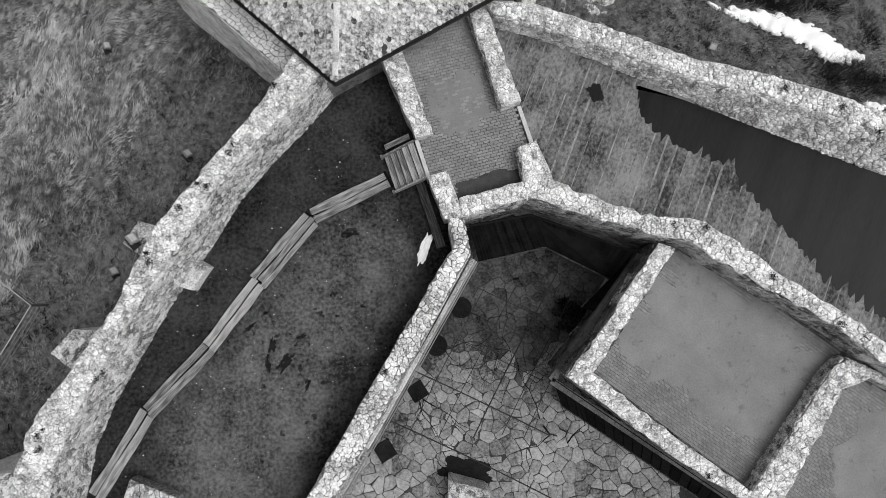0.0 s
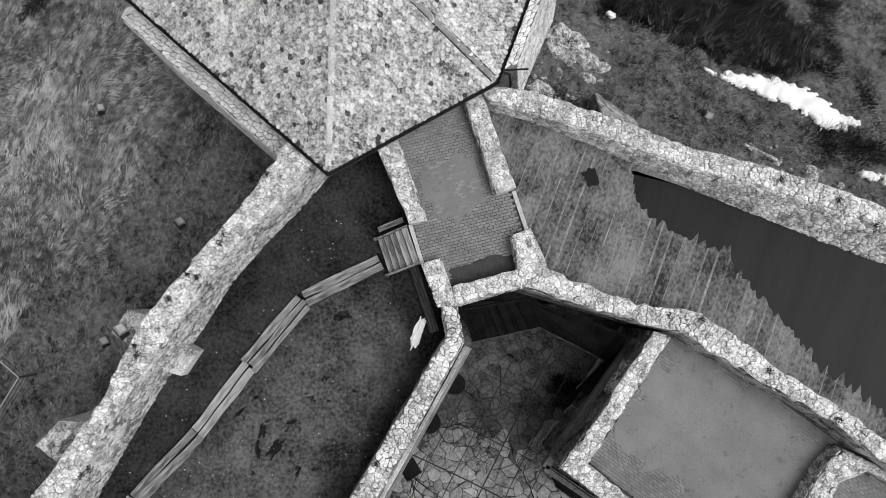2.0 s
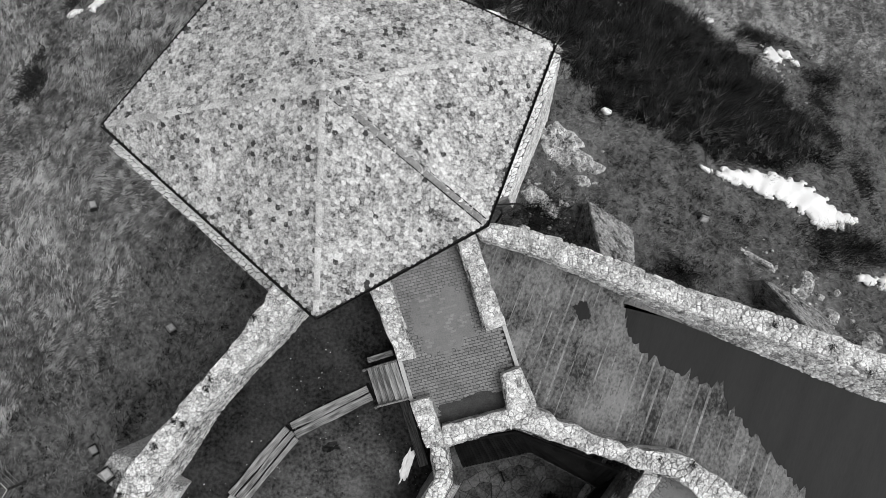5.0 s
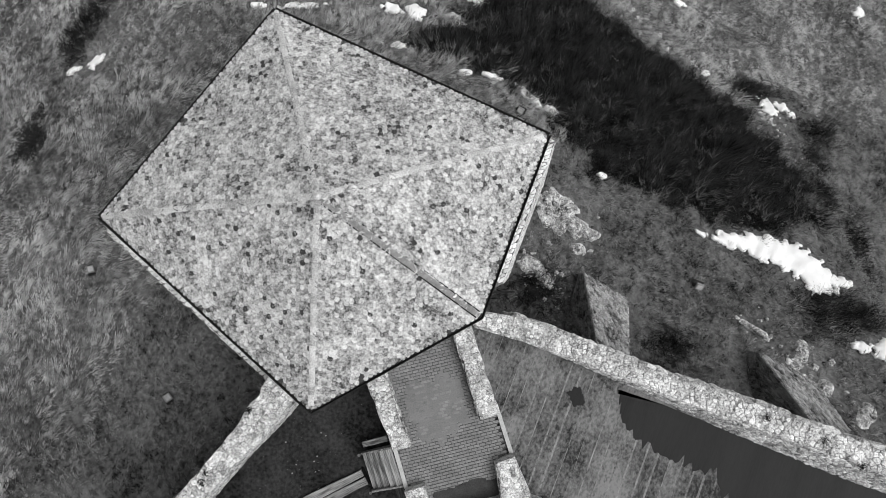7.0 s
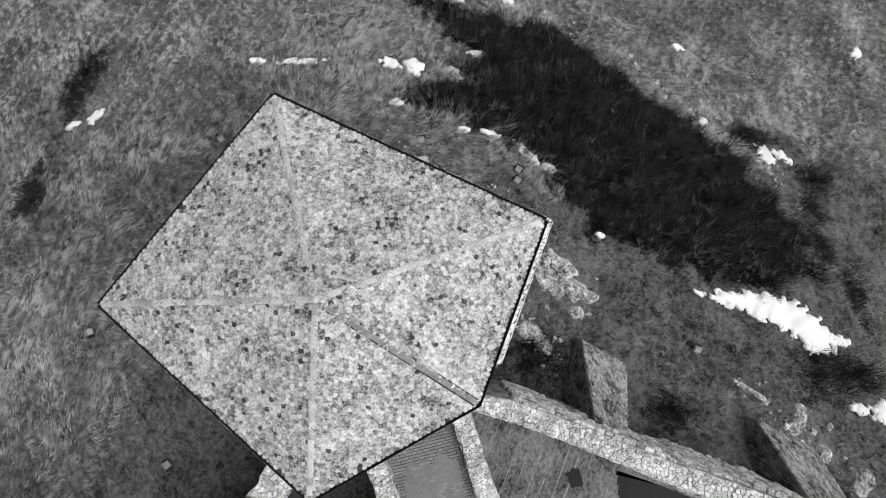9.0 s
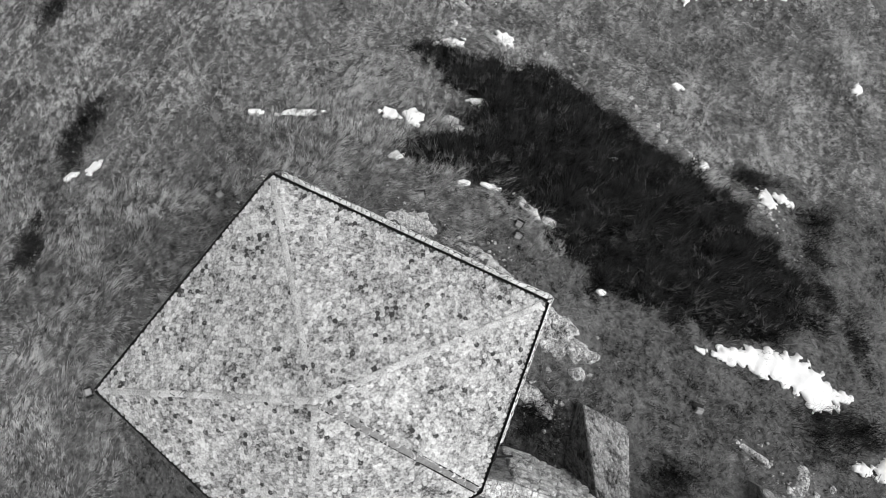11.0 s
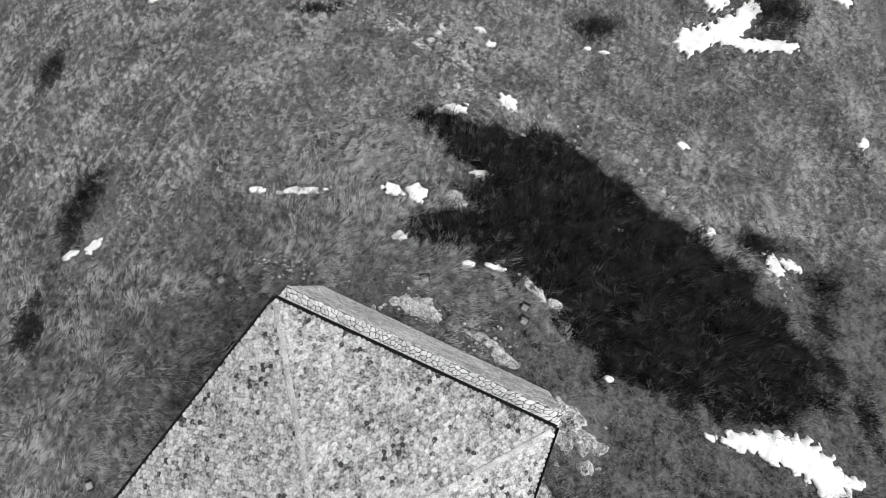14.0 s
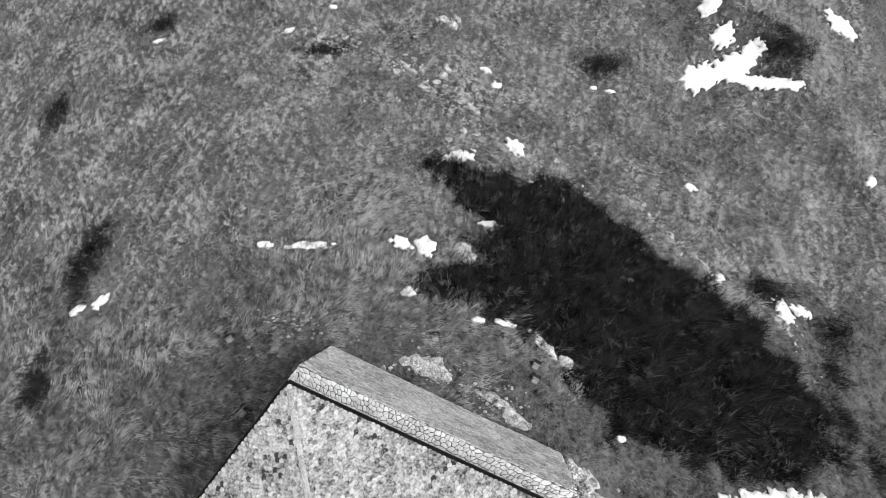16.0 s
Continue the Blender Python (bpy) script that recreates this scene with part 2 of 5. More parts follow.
def stones(quad, size, rng, gap=0.010, rise=0.04, jitter=0.42, keep=None, out=(0, 0, 1), pull=None, worn=0.035, cut=0.14):
    """Stones proud of the quad (a, b, c, d): a to b along, a to d across."""
    a, b, c, d = (Vector(p) for p in quad)
    least = min(size) if isinstance(size, tuple) else size
    w, h = ((b - a).length + (c - d).length) / 2, ((d - a).length + (c - b).length) / 2
    normal = (b - a).cross(d - a).normalized()
    if normal.dot(Vector(out)) < 0:
        a, b, c, d = b, a, d, c
        normal = -normal
    made = []
    for poly in cells(w, h, size, rng, jitter):
        # drop needle edges
        poly = [p for k, p in enumerate(poly) if math.dist(p, poly[k - 1]) > least * 0.12]
        if len(poly) < 3:
            continue
        cx, cy = sum(p[0] for p in poly) / len(poly), sum(p[1] for p in poly) / len(poly)
        if keep and not keep(cx, cy):
            continue
        if pull:
            trimmed = []
            for p in poly:
                for _ in range(6):
                    if pull(*p):
                        break
                    p = (p[0] + (cx - p[0]) * 0.25, p[1] + (cy - p[1]) * 0.25)
                trimmed.append(p)
            poly = trimmed
        if worn:
            # cut the corners, then let the outline wander
            chipped = []
            for k, p in enumerate(poly):
                q = poly[(k + 1) % len(poly)]
                for t in (cut, 1 - cut):
                    chipped.append((p[0] + (q[0] - p[0]) * t + rng.gauss(0, worn * least), p[1] + (q[1] - p[1]) * t + rng.gauss(0, worn * least)))
            poly = chipped
        r = max(0.02, sum(math.dist(p, (cx, cy)) for p in poly) / len(poly))
        top = rise * rng.uniform(0.5, 1.3)
        lean = (rng.uniform(-0.25, 0.25), rng.uniform(-0.25, 0.25))
        rings = []
        for inset, z in ((gap * 0.6, -0.01), (gap, top * 0.7), (gap + r * 0.26, top)):
            ring = []
            for x, y in poly:
                k = max(0.15, 1 - inset / max(0.02, math.dist((x, y), (cx, cy))))
                px, py = cx + (x - cx) * k, cy + (y - cy) * k
                u, v = px / w, py / h
                p = (a * (1 - u) + b * u) * (1 - v) + (d * (1 - u) + c * u) * v
                lift = z + (0 if z < 0 else (lean[0] * (px - cx) + lean[1] * (py - cy)) * 0.35)
                ring.append(p + normal * lift)
            rings.append(ring)
        v, f = loft(rings)
        # a low crown on the stone
        f = f[:-2]
        m_ = len(poly)
        u_, v_ = cx / w, cy / h
        v.append(tuple((a * (1 - u_) + b * u_) * (1 - v_) + (d * (1 - u_) + c * u_) * v_ + normal * (top * rng.uniform(0.9, 1.35))))
        f += [(2 * m_ + k, 2 * m_ + (k + 1) % m_, 3 * m_) for k in range(m_)]
        made.append((v, f))
    return made


def lay(pieces, name, material, parent, count=300, near=(0.5, 6.0)):
    """The pieces nearest to a place on the plan as parts, the rest as one part."""
    pieces = sorted(pieces, key=lambda p: (p[0][0][0] - near[0]) ** 2 + (p[0][0][1] - near[1]) ** 2)
    for v, f in pieces[:count]:
        part(name, (v, f), material, parent)
    if pieces[count:]:
        part(name + "_field", joined(pieces[count:]), material, parent, kind="stuff")


def top_stones(A, B, tops, size, rng, rise):
    """Stones over the whole top of a wall, in one pattern turned along it."""
    outline = A + B[::-1]
    d = Vector((A[-1][0] - A[0][0], A[-1][1] - A[0][1])).normalized()
    loc = [(p[0] * d.x + p[1] * d.y, -p[0] * d.y + p[1] * d.x) for p in outline]
    u0, v0 = min(p[0] for p in loc) - 0.1, min(p[1] for p in loc) - 0.1
    u1, v1 = max(p[0] for p in loc) + 0.1, max(p[1] for p in loc) + 0.1
    place = lambda u, v: (u * d.x - v * d.y, u * d.y + v * d.x)
    mid = [((p[0] + q[0]) / 2, (p[1] + q[1]) / 2) for p, q in zip(A, B)]
    us = [p[0] * d.x + p[1] * d.y for p in mid]
    height = lambda u: float(np.interp(u, us, tops))
    made = []
    quad = [(*place(u, v), 0) for u, v in ((u0, v0), (u1, v0), (u1, v1), (u0, v1))]
    for v, f in stones(quad, size, rng, rise=rise, keep=lambda cx, cy: inside(*place(u0 + cx, v0 + cy), outline), pull=lambda cx, cy: inside(*place(u0 + cx, v0 + cy), outline)):
        h = height(v[0][0] * d.x + v[0][1] * d.y) + rng.uniform(-0.01, 0.02)
        made.append(([(p[0], p[1], p[2] + h) for p in v], f))
    return made


WORK = []


def wall(name, label, A, B, top, base_a, base_b, size=0.18, face=(0.22, 0.12), faces="b", count=220, rough_top=0.05, foot_b=None, stone=None, facing=None, mortar=None):
    """A rubble wall between the plan lines A and B (equal length, B on A's left going along gives faces outward).
    top: one height or one each. faces: which sides carry laid stones."""
    rng = random.Random(len(WORK) * 7 + 3)
    n = len(A)
    tops = [top] * n if isinstance(top, (int, float)) else top
    # ragged edges: more stations along the wall, each a little off the line
    RA, RB, RT, RF = [], [], [], []
    foot_b = foot_b or B
    wander = 0.035 if math.dist(A[0], B[0]) > 0.9 else 0.02
    for i in range(n - 1):
        m_ = max(1, round(math.dist(A[i], A[i + 1]) / 0.3))
        for k in range(m_ + (i == n - 2)):
            t = k / m_
            off = [rng.gauss(0, wander) if 0 < i + t < n - 1 else 0 for _ in range(4)]
            RA.append((A[i][0] + (A[i + 1][0] - A[i][0]) * t + off[0], A[i][1] + (A[i + 1][1] - A[i][1]) * t + off[1]))
            RB.append((B[i][0] + (B[i + 1][0] - B[i][0]) * t + off[2], B[i][1] + (B[i + 1][1] - B[i][1]) * t + off[3]))
            RF.append((foot_b[i][0] + (foot_b[i + 1][0] - foot_b[i][0]) * t, foot_b[i][1] + (foot_b[i + 1][1] - foot_b[i][1]) * t))
            RT.append(tops[i] + (tops[i + 1] - tops[i]) * t + rng.gauss(0, 0.02))
    ring = lambda i: [(*RA[i], base_a), (*RA[i], RT[i]), (*RB[i], RT[i]), (*RF[i], base_b)]
    ob = part(name, loft([ring(i) for i in range(len(RA))]), mortar or M_MORTAR, None, label, "structure")
    ob["category"] = "wall"
    pcs = top_stones(RA, RB, RT, size, rng, rough_top)
    fcs = []
    for i in range(n - 1):
        for side, P, Q, base in (("a", A, B, base_a), ("b", B, A, base_b)):
            if side not in faces:
                continue
            low = max(base, tops[i] - 3.2)
            p0, p1 = (P[i + 1], P[i]) if side == "a" else (P[i], P[i + 1])
            z0, z1 = (tops[i + 1], tops[i]) if side == "a" else (tops[i], tops[i + 1])
            f0, f1 = (p0, p1) if side == "a" or low > base else (foot_b[i], foot_b[i + 1])
            fcs += stones([(*f0, low), (*f1, low), (*p1, z1 - 0.01), (*p0, z0 - 0.01)], face, rng, gap=0.012, rise=0.045, out=(P[i][0] - Q[i][0], P[i][1] - Q[i][1], 0))
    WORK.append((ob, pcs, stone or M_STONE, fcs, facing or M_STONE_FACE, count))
    return ob


# ---- ground ----
HILL = {(0, 0): -2.885, (0, 1): -1.438, (0, 2): 0.553, (0, 3): -0.522, (0, 4): 0.062, (1, 0): 1.31, (1, 1): -0.806, (1, 2): -0.349, (1, 3): 0.094,
        (2, 0): -0.282, (2, 1): -0.762, (2, 2): 0.178, (3, 0): -0.058, (3, 1): 0.067, (4, 0): 0.03}


def ground_z(x, y):
    """The hillside's height at places on the plan (arrays)."""
    cx, cy = np.clip(x, -34, 34), np.clip(y, -6, 46)
    z = sum(c * (cx / 10) ** i * (cy / 10) ** j for (i, j), c in HILL.items())
    z = np.minimum(z, -4.6)
    z = np.where(cx > 20, np.minimum(z, -8 - 0.5 * (cx - 20) - 0.25 * (cy - 10)), z)
    # earth banked against the east wall
    s = (x - 3.25) * 0.321 + (y - 10.05) * 0.947
    bank = -3.7 - 0.55 * np.abs(s) - 3 * np.clip(4.8 - x, 0, 3) - 1.2 * np.clip(x - 22, 0, 8)
    z = np.where(s > -1.5, np.maximum(z, bank), z)
    z = z - 0.25 * np.minimum(np.hypot(x - cx, y - cy), 120)
    z = z + 0.16 * np.sin(x * 0.9 + 1.3 * np.sin(y * 0.5)) * np.sin(y * 0.8 + np.sin(x * 0.4)) + 0.07 * np.sin(x * 2.3 + y * 1.1) * np.sin(y * 2.6 - x * 0.7)
    z = z + 0.05 * np.sin(x * 5.1 + 2 * np.sin(y * 1.7)) * np.sin(y * 4.7 + 2 * np.sin(x * 1.3))
    return z


def gz(x, y):
    return float(ground_z(np.array([float(x)]), np.array([float(y)]))[0])


FORT = [(-14.3, -12), (-13.7, -5.2), (-9.5, 2.4), (-5.7, 7.9), (-11.1, 12.9), (-5.3, 21.3), (4.9, 17.0), (2.95, 11.0), (3.25, 10.25), (6.1, 9.2), (10.8, 7.65), (18, 5), (30, 0), (30, -12)]
far = [60, 90, 150, 250, 400, 700]
gx = np.concatenate([-np.array(far[::-1]), np.arange(-42, 42.1, 0.3), far])
gy = np.concatenate([-np.array(far[::-1]), np.arange(-14, 56.1, 0.3), np.array(far) + 10])
X, Y = np.meshgrid(gx, gy)
Z = ground_z(X.ravel(), Y.ravel())
nxg = len(gx)
quads = [(j * nxg + i, j * nxg + i + 1, (j + 1) * nxg + i + 1, (j + 1) * nxg + i) for j in range(len(gy) - 1) for i in range(nxg - 1)]
ground = part("ground", (np.stack([X.ravel(), Y.ravel(), Z], 1).tolist(), quads), M_EARTH, None, "hillside of matted dry winter grass", "structure")
for p in ground.data.polygons:
    p.use_smooth = True

# thicket: its outline on the plan
THICKET = [(-1.2, 32.3), (1.4, 32.0), (4.9, 31.4), (8.0, 30.8), (10.2, 29.6), (12.6, 26.8), (16.6, 24.3), (18.9, 21.8), (20.1, 19.1), (20.7, 16.8), (19.6, 14.6),
           (16.6, 14.7), (14.0, 14.7), (11.1, 16.2), (9.0, 17.2), (7.2, 19.0), (5.6, 20.8), (2.7, 23.2), (-1.3, 23.9), (-1.5, 25.2), (1.9, 25.9), (1.9, 27.8), (1.0, 29.8), (-0.2, 31.0)]
COPSES = [(24.4, 21.6, 1.6, 1.0), (22.8, 19.4, 1.0, 1.2), (22.0, 16.8, 0.9, 1.3), (21.0, 10.2, 1.5, 1.0), (-20.2, 25.6, 1.0, 1.7), (-19.5, 27.3, 0.9, 1.5), (-21.6, 19.6, 1.0, 1.6), (12.2, 41.3, 1.6, 1.2),
          (26.0, 42.5, 2.6, 2.2), (-21.3, 45.6, 1.2, 1.0), (-27.2, 37.8, 1.1, 1.6), (-8.0, 41.8, 2.0, 0.7), (0.2, 24.6, 1.6, 1.2), (4.9, 11.3, 1.3, 1.0), (10.8, 9.0, 1.3, 0.6), (18.9, 10.5, 1.5, 1.2), (23.8, 14.2, 1.1, 1.6), (20.2, 24.2, 1.7, 0.9)]


def thicket_depth(x, y):
    """How far inside the thicket a place is: above 0 inside, 1 at four metres from its edge."""
    best, hit = np.full(x.shape, 99.0), np.zeros(x.shape, bool)
    for (x0, y0), (x1, y1) in zip(THICKET, THICKET[1:] + THICKET[:1]):
        dx, dy = x1 - x0, y1 - y0
        t = np.clip(((x - x0) * dx + (y - y0) * dy) / (dx * dx + dy * dy), 0, 1)
        best = np.minimum(best, np.hypot(x - x0 - t * dx, y - y0 - t * dy))
        hit ^= ((y0 > y) != (y1 > y)) & (x < dx * (y - y0) / (dy + 1e-9) + x0)
    return np.minimum(np.where(hit, best, -best) / 4, 1)


def field(x, y, wave, seed):
    """A smooth random field of about that wave length, mean 0, spread 1."""
    g = np.random.default_rng(seed)
    v = np.zeros(x.shape)
    for _ in range(9):
        a, k, p = g.uniform(0, math.tau), math.tau / (wave * g.uniform(0.6, 1.5)), g.uniform(0, math.tau)
        v = v + np.sin((x * math.cos(a) + y * math.sin(a)) * k + p)
    return v / 2.12


def strands(name, x, y, length, width, heading, lift, material, label, category, base=None, simple=False):
    """Blades of grass or twigs, two triangles each, as one mesh."""
    n = len(x)
    z = ground_z(x, y) if base is None else base
    dx, dy = np.cos(heading), np.sin(heading)
    px, py = -dy * width / 2, dx * width / 2
    verts = np.empty((n, 5, 3), np.float32)
    flat = np.sqrt(np.maximum(0.02, 1 - lift * lift))
    for k, (along, up, side) in enumerate(((0, 0, 1), (0, 0, -1), (0.55, 0.72, 0.8), (0.55, 0.72, -0.8), (1.0, 1.0, 0))):
        verts[:, k, 0] = x + dx * length * flat * along + px * side
        verts[:, k, 1] = y + dy * length * flat * along + py * side
        verts[:, k, 2] = z - 0.03 + length * lift * up
    if simple:
        tri = np.ascontiguousarray(verts[:, [0, 1, 4]])
        me = bpy.data.meshes.new(name)
        me.vertices.add(n * 3)
        me.vertices.foreach_set("co", tri.ravel())
        me.loops.add(n * 3)
        me.loops.foreach_set("vertex_index", np.arange(n * 3, dtype=np.int32))
        me.polygons.add(n)
        me.polygons.foreach_set("loop_start", np.arange(0, n * 3, 3, dtype=np.int32))
        me.polygons.foreach_set("loop_total", np.full(n, 3, np.int32))
        me.update(calc_edges=True)
        me.materials.append(material)
        return tagged(new(name, me), label, category, kind="stuff")
    idx = np.arange(n)[:, None] * 5
    loops = np.concatenate([idx + np.array([[0, 1, 3, 2]]), idx + np.array([[2, 3, 4]])], 1).ravel()
    me = bpy.data.meshes.new(name)
    me.vertices.add(n * 5)
    me.vertices.foreach_set("co", verts.ravel())
    me.loops.add(n * 7)
    me.loops.foreach_set("vertex_index", loops.astype(np.int32))
    me.polygons.add(n * 2)
    starts = np.stack([np.arange(n) * 7, np.arange(n) * 7 + 4], 1).ravel()
    me.polygons.foreach_set("loop_start", starts.astype(np.int32))
    me.polygons.foreach_set("loop_total", np.tile([4, 3], n).astype(np.int32))
    me.update(calc_edges=True)
    me.materials.append(material)
    return tagged(new(name, me), label, category, kind="stuff")


R = np.random.default_rng(5)


def outside_fort(x, y):
    hit = np.zeros(x.shape, bool)
    for (x0, y0), (x1, y1) in zip(FORT, FORT[1:] + FORT[:1]):
        cross = ((y0 > y) != (y1 > y)) & (x < (x1 - x0) * (y - y0) / (y1 - y0 + 1e-9) + x0)
        hit ^= cross
    return ~hit


def copse_depth(x, y):
    best = np.full(x.shape, -9.0)
    for cx, cy, rx, ry in COPSES:
        best = np.maximum(best, 1 - np.hypot((x - cx) / rx, (y - cy) / ry))
    return best


# melting snow: place, half lengths and turn on the plan
SNOW = [
        (15.2, 13.9, 1.3, 0.42, -8), (16.9, 13.55, 1.5, 0.72, -14), (18.3, 13.0, 1.5, 0.95, -25), (19.1, 12.25, 1.15, 1.0, -35), (20.3, 11.9, 0.75, 0.3, -10), (13.4, 14.2, 0.35, 0.16, -30),
        (-9.35, 26.85, 0.5, 0.22, 0), (-6.95, 26.8, 1.25, 0.24, 0), (-2.1, 26.95, 0.65, 0.35, -25), (-0.75, 26.7, 0.6, 0.6, 40), (-1.5, 24.25, 0.5, 0.3, 0), (1.95, 22.75, 0.4, 0.2, 10), (3.35, 22.55, 0.6, 0.18, -15), (5.2, 21.5, 1.0, 0.25, -48),
        (6.3, 20.6, 0.45, 0.3, -30), (1.2, 32.6, 1.15, 0.5, 15), (4.9, 33.6, 0.8, 0.5, -40), (2.9, 28.0, 0.7, 0.3, -10), (10.5, 24.9, 0.5, 0.2, -10), (17.0, 31.3, 0.45, 0.32, 0), (17.0, 25.0, 0.4, 0.3, 10), (22.2, 22.9, 0.95, 0.4, -15), (20.9, 22.9, 0.5, 0.8, 0),
        (31.3, 32.1, 0.6, 0.4, 30), (19.7, 40.4, 1.3, 1.2, 60), (22.2, 41.2, 1.8, 1.1, 20), (24.6, 39.8, 2.5, 0.55, -8), (21.6, 43.6, 1.0, 0.8, 70), (20.6, 46.0, 1.0, 0.7, 60), (23.6, 42.4, 0.9, 0.6, 0),
        (-19.8, 23.5, 0.45, 0.25, 35), (-18.4, 23.95, 0.6, 0.28, 35), (11.3, 39.2, 0.35, 0.15, 0), (12.6, 39.0, 0.4, 0.18, 0), (3.5, 40.4, 0.4, 0.3, -30), (4.1, 39.0, 0.4, 0.35, -40), (33.4, 46.4, 1.8, 1.1, -30), (-21.1, 43.7, 0.5, 0.18, 10),
        (-8.0, 46.6, 0.35, 0.2, 0), (-11.1, 44.1, 0.4, 0.25, 40), (8.6, 17.05, 0.3, 0.16, -20), (20.3, 8.8, 0.5, 0.3, -20), (21.4, 8.6, 0.6, 0.5, 20)]

# outcrops: place, half lengths, turn and height
OUTCROPS = [(6.1, 15.1, 1.3, 0.95, -50, 0.8), (7.0, 14.3, 0.9, 0.55, -15, 0.6), (7.7, 13.95, 0.6, 0.3, -10, 0.5), (7.05, 13.3, 0.55, 0.3, 10, 0.5), (4.6, 12.45, 0.6, 0.4, -30, 0.5), (5.3, 11.9, 0.6, 0.35, -45, 0.4),
            (1.35, 26.4, 0.9, 0.55, -50, 0.8), (14.4, 27.3, 0.35, 0.9, 10, 0.6), (16.1, 25.7, 0.3, 0.7, 30, 0.6), (20.5, 22.0, 0.45, 0.6, 20, 0.6), (-0.6, 20.6, 1.4, 0.6, -22, 0.25), (2.5, 19.0, 0.9, 0.3, -24, 0.25), (3.4, 18.2, 0.9, 0.35, -35, 0.25),
            (0.7, 45.6, 0.6, 0.4, 0, 0.4), (15.0, 9.6, 1.0, 0.25, -40, 0.35), (16.8, 8.5, 0.8, 0.4, 60, 0.4), (17.6, 7.2, 0.6, 0.35, 40, 0.4), (19.0, 6.0, 0.8, 0.4, 30, 0.4), (-0.6, 38.2, 1.2, 0.3, -40, 0.25), (2.4, 36.7, 0.9, 0.25, -50, 0.25), (-7.8, 42.5, 1.5, 0.3, -30, 0.25), (-2.1, 40.2, 1.0, 0.3, -40, 0.25)]


def on_snow(x, y):
    hit = np.zeros(x.shape, bool)
    for cx, cy, rx, ry, turn, *_ in SNOW + OUTCROPS:
        cs, sn = math.cos(radians(turn)), math.sin(radians(turn))
        hit |= np.hypot(((x - cx) * cs + (y - cy) * sn) / rx, (-(x - cx) * sn + (y - cy) * cs) / ry) < 1.12
    return hit


n = 270000
tx, ty = R.uniform(-40, 36, n), R.uniform(-10, 54, n)
bare = (np.hypot((tx + 1.2) / 2.2, (ty - 20.7) / 0.7) < 1) | (np.hypot((tx - 2.6) / 1.8, (ty - 18.9) / 0.6) < 1)
ok = outside_fort(tx, ty) & ~(on_snow(tx, ty) & (R.uniform(0, 1, n) < 0.93)) & (thicket_depth(tx, ty) < R.uniform(-0.1, 0.2, n)) & ~(bare & (R.uniform(0, 1, n) < 0.8))
ok &= ~((copse_depth(tx, ty) > 0.1) & (R.uniform(0, 1, n) < 0.7))
trod = ((tx > 19.5) & (ty < 25.5 - 0.3 * (tx - 19) + 0.8 * np.sin(tx * 1.7))) | ((tx > 2.5) & (ty < 20 + 1.5 * np.sin(tx * 0.8)) & (thicket_depth(tx, ty) < 0.2)) | ((tx < -3) & (ty < 11.5 + 1.35 * (tx + 11.5) + 1.2 * np.sin(tx * 1.3)))
tx, ty, trod = tx[ok], ty[ok], trod[ok]
n = len(tx)
combed = 0.55 + 0.42 * field(tx, ty, 11, 1) + 0.26 * field(tx, ty, 2.6, 2) + np.where(tx > 8, -0.5, 0) + R.normal(0, 0.12, n)
clump = field(tx, ty, 0.85, 3) + 0.5 * field(tx, ty, 2.2, 4)
turf = ~trod & ((ty + 0.25 * np.abs(tx) + 2.5 * np.sin(tx * 0.35) + 1.5 * np.sin(ty * 0.7 + tx * 0.9) + R.normal(0, 1.2, n) > 29) | (tx > 24))


def tufts(name, tx, ty, comb, size, per, blade, spread, material, label, lean=(0.08, 0.42), rise=0.0):
    """Tufts of blades that share a root, as one mesh."""
    n = len(tx)
    tuft = np.empty((n, 1 + 2 * per, 3), np.float32)
    tz = ground_z(tx, ty) + rise
    tuft[:, 0] = np.stack([tx, ty, tz - 0.02], 1)
    for k in range(per):
        h_ = comb + R.normal(0, spread, n)
        ln_ = R.uniform(*blade, n) * size
        lift = R.uniform(*lean, n)
        wd_ = R.uniform(0.003, 0.009, n)
        fl_ = np.sqrt(1 - lift ** 2)
        for j, sd in enumerate((1, -1)):
            tuft[:, 1 + 2 * k + j, 0] = tx + np.cos(h_) * ln_ * fl_ - np.sin(h_) * wd_ * sd
            tuft[:, 1 + 2 * k + j, 1] = ty + np.sin(h_) * ln_ * fl_ + np.cos(h_) * wd_ * sd
            tuft[:, 1 + 2 * k + j, 2] = tz + ln_ * lift + R.uniform(-0.02, 0.02, n)
    me = bpy.data.meshes.new(name)
    me.vertices.add(n * (1 + 2 * per))
    me.vertices.foreach_set("co", tuft.ravel())
    fan = np.array([[0, 2 + 2 * k, 1 + 2 * k] for k in range(per)]).ravel()
    me.loops.add(n * per * 3)
    me.loops.foreach_set("vertex_index", (np.arange(n)[:, None] * (1 + 2 * per) + fan[None]).ravel().astype(np.int32))
    me.polygons.add(n * per)
    me.polygons.foreach_set("loop_start", np.arange(0, n * per * 3, 3, dtype=np.int32))
    me.polygons.foreach_set("loop_total", np.full(n * per, 3, np.int32))
    me.update(calc_edges=True)
    me.materials.append(material)
    tagged(new(name, me), label, "grass", kind="stuff")


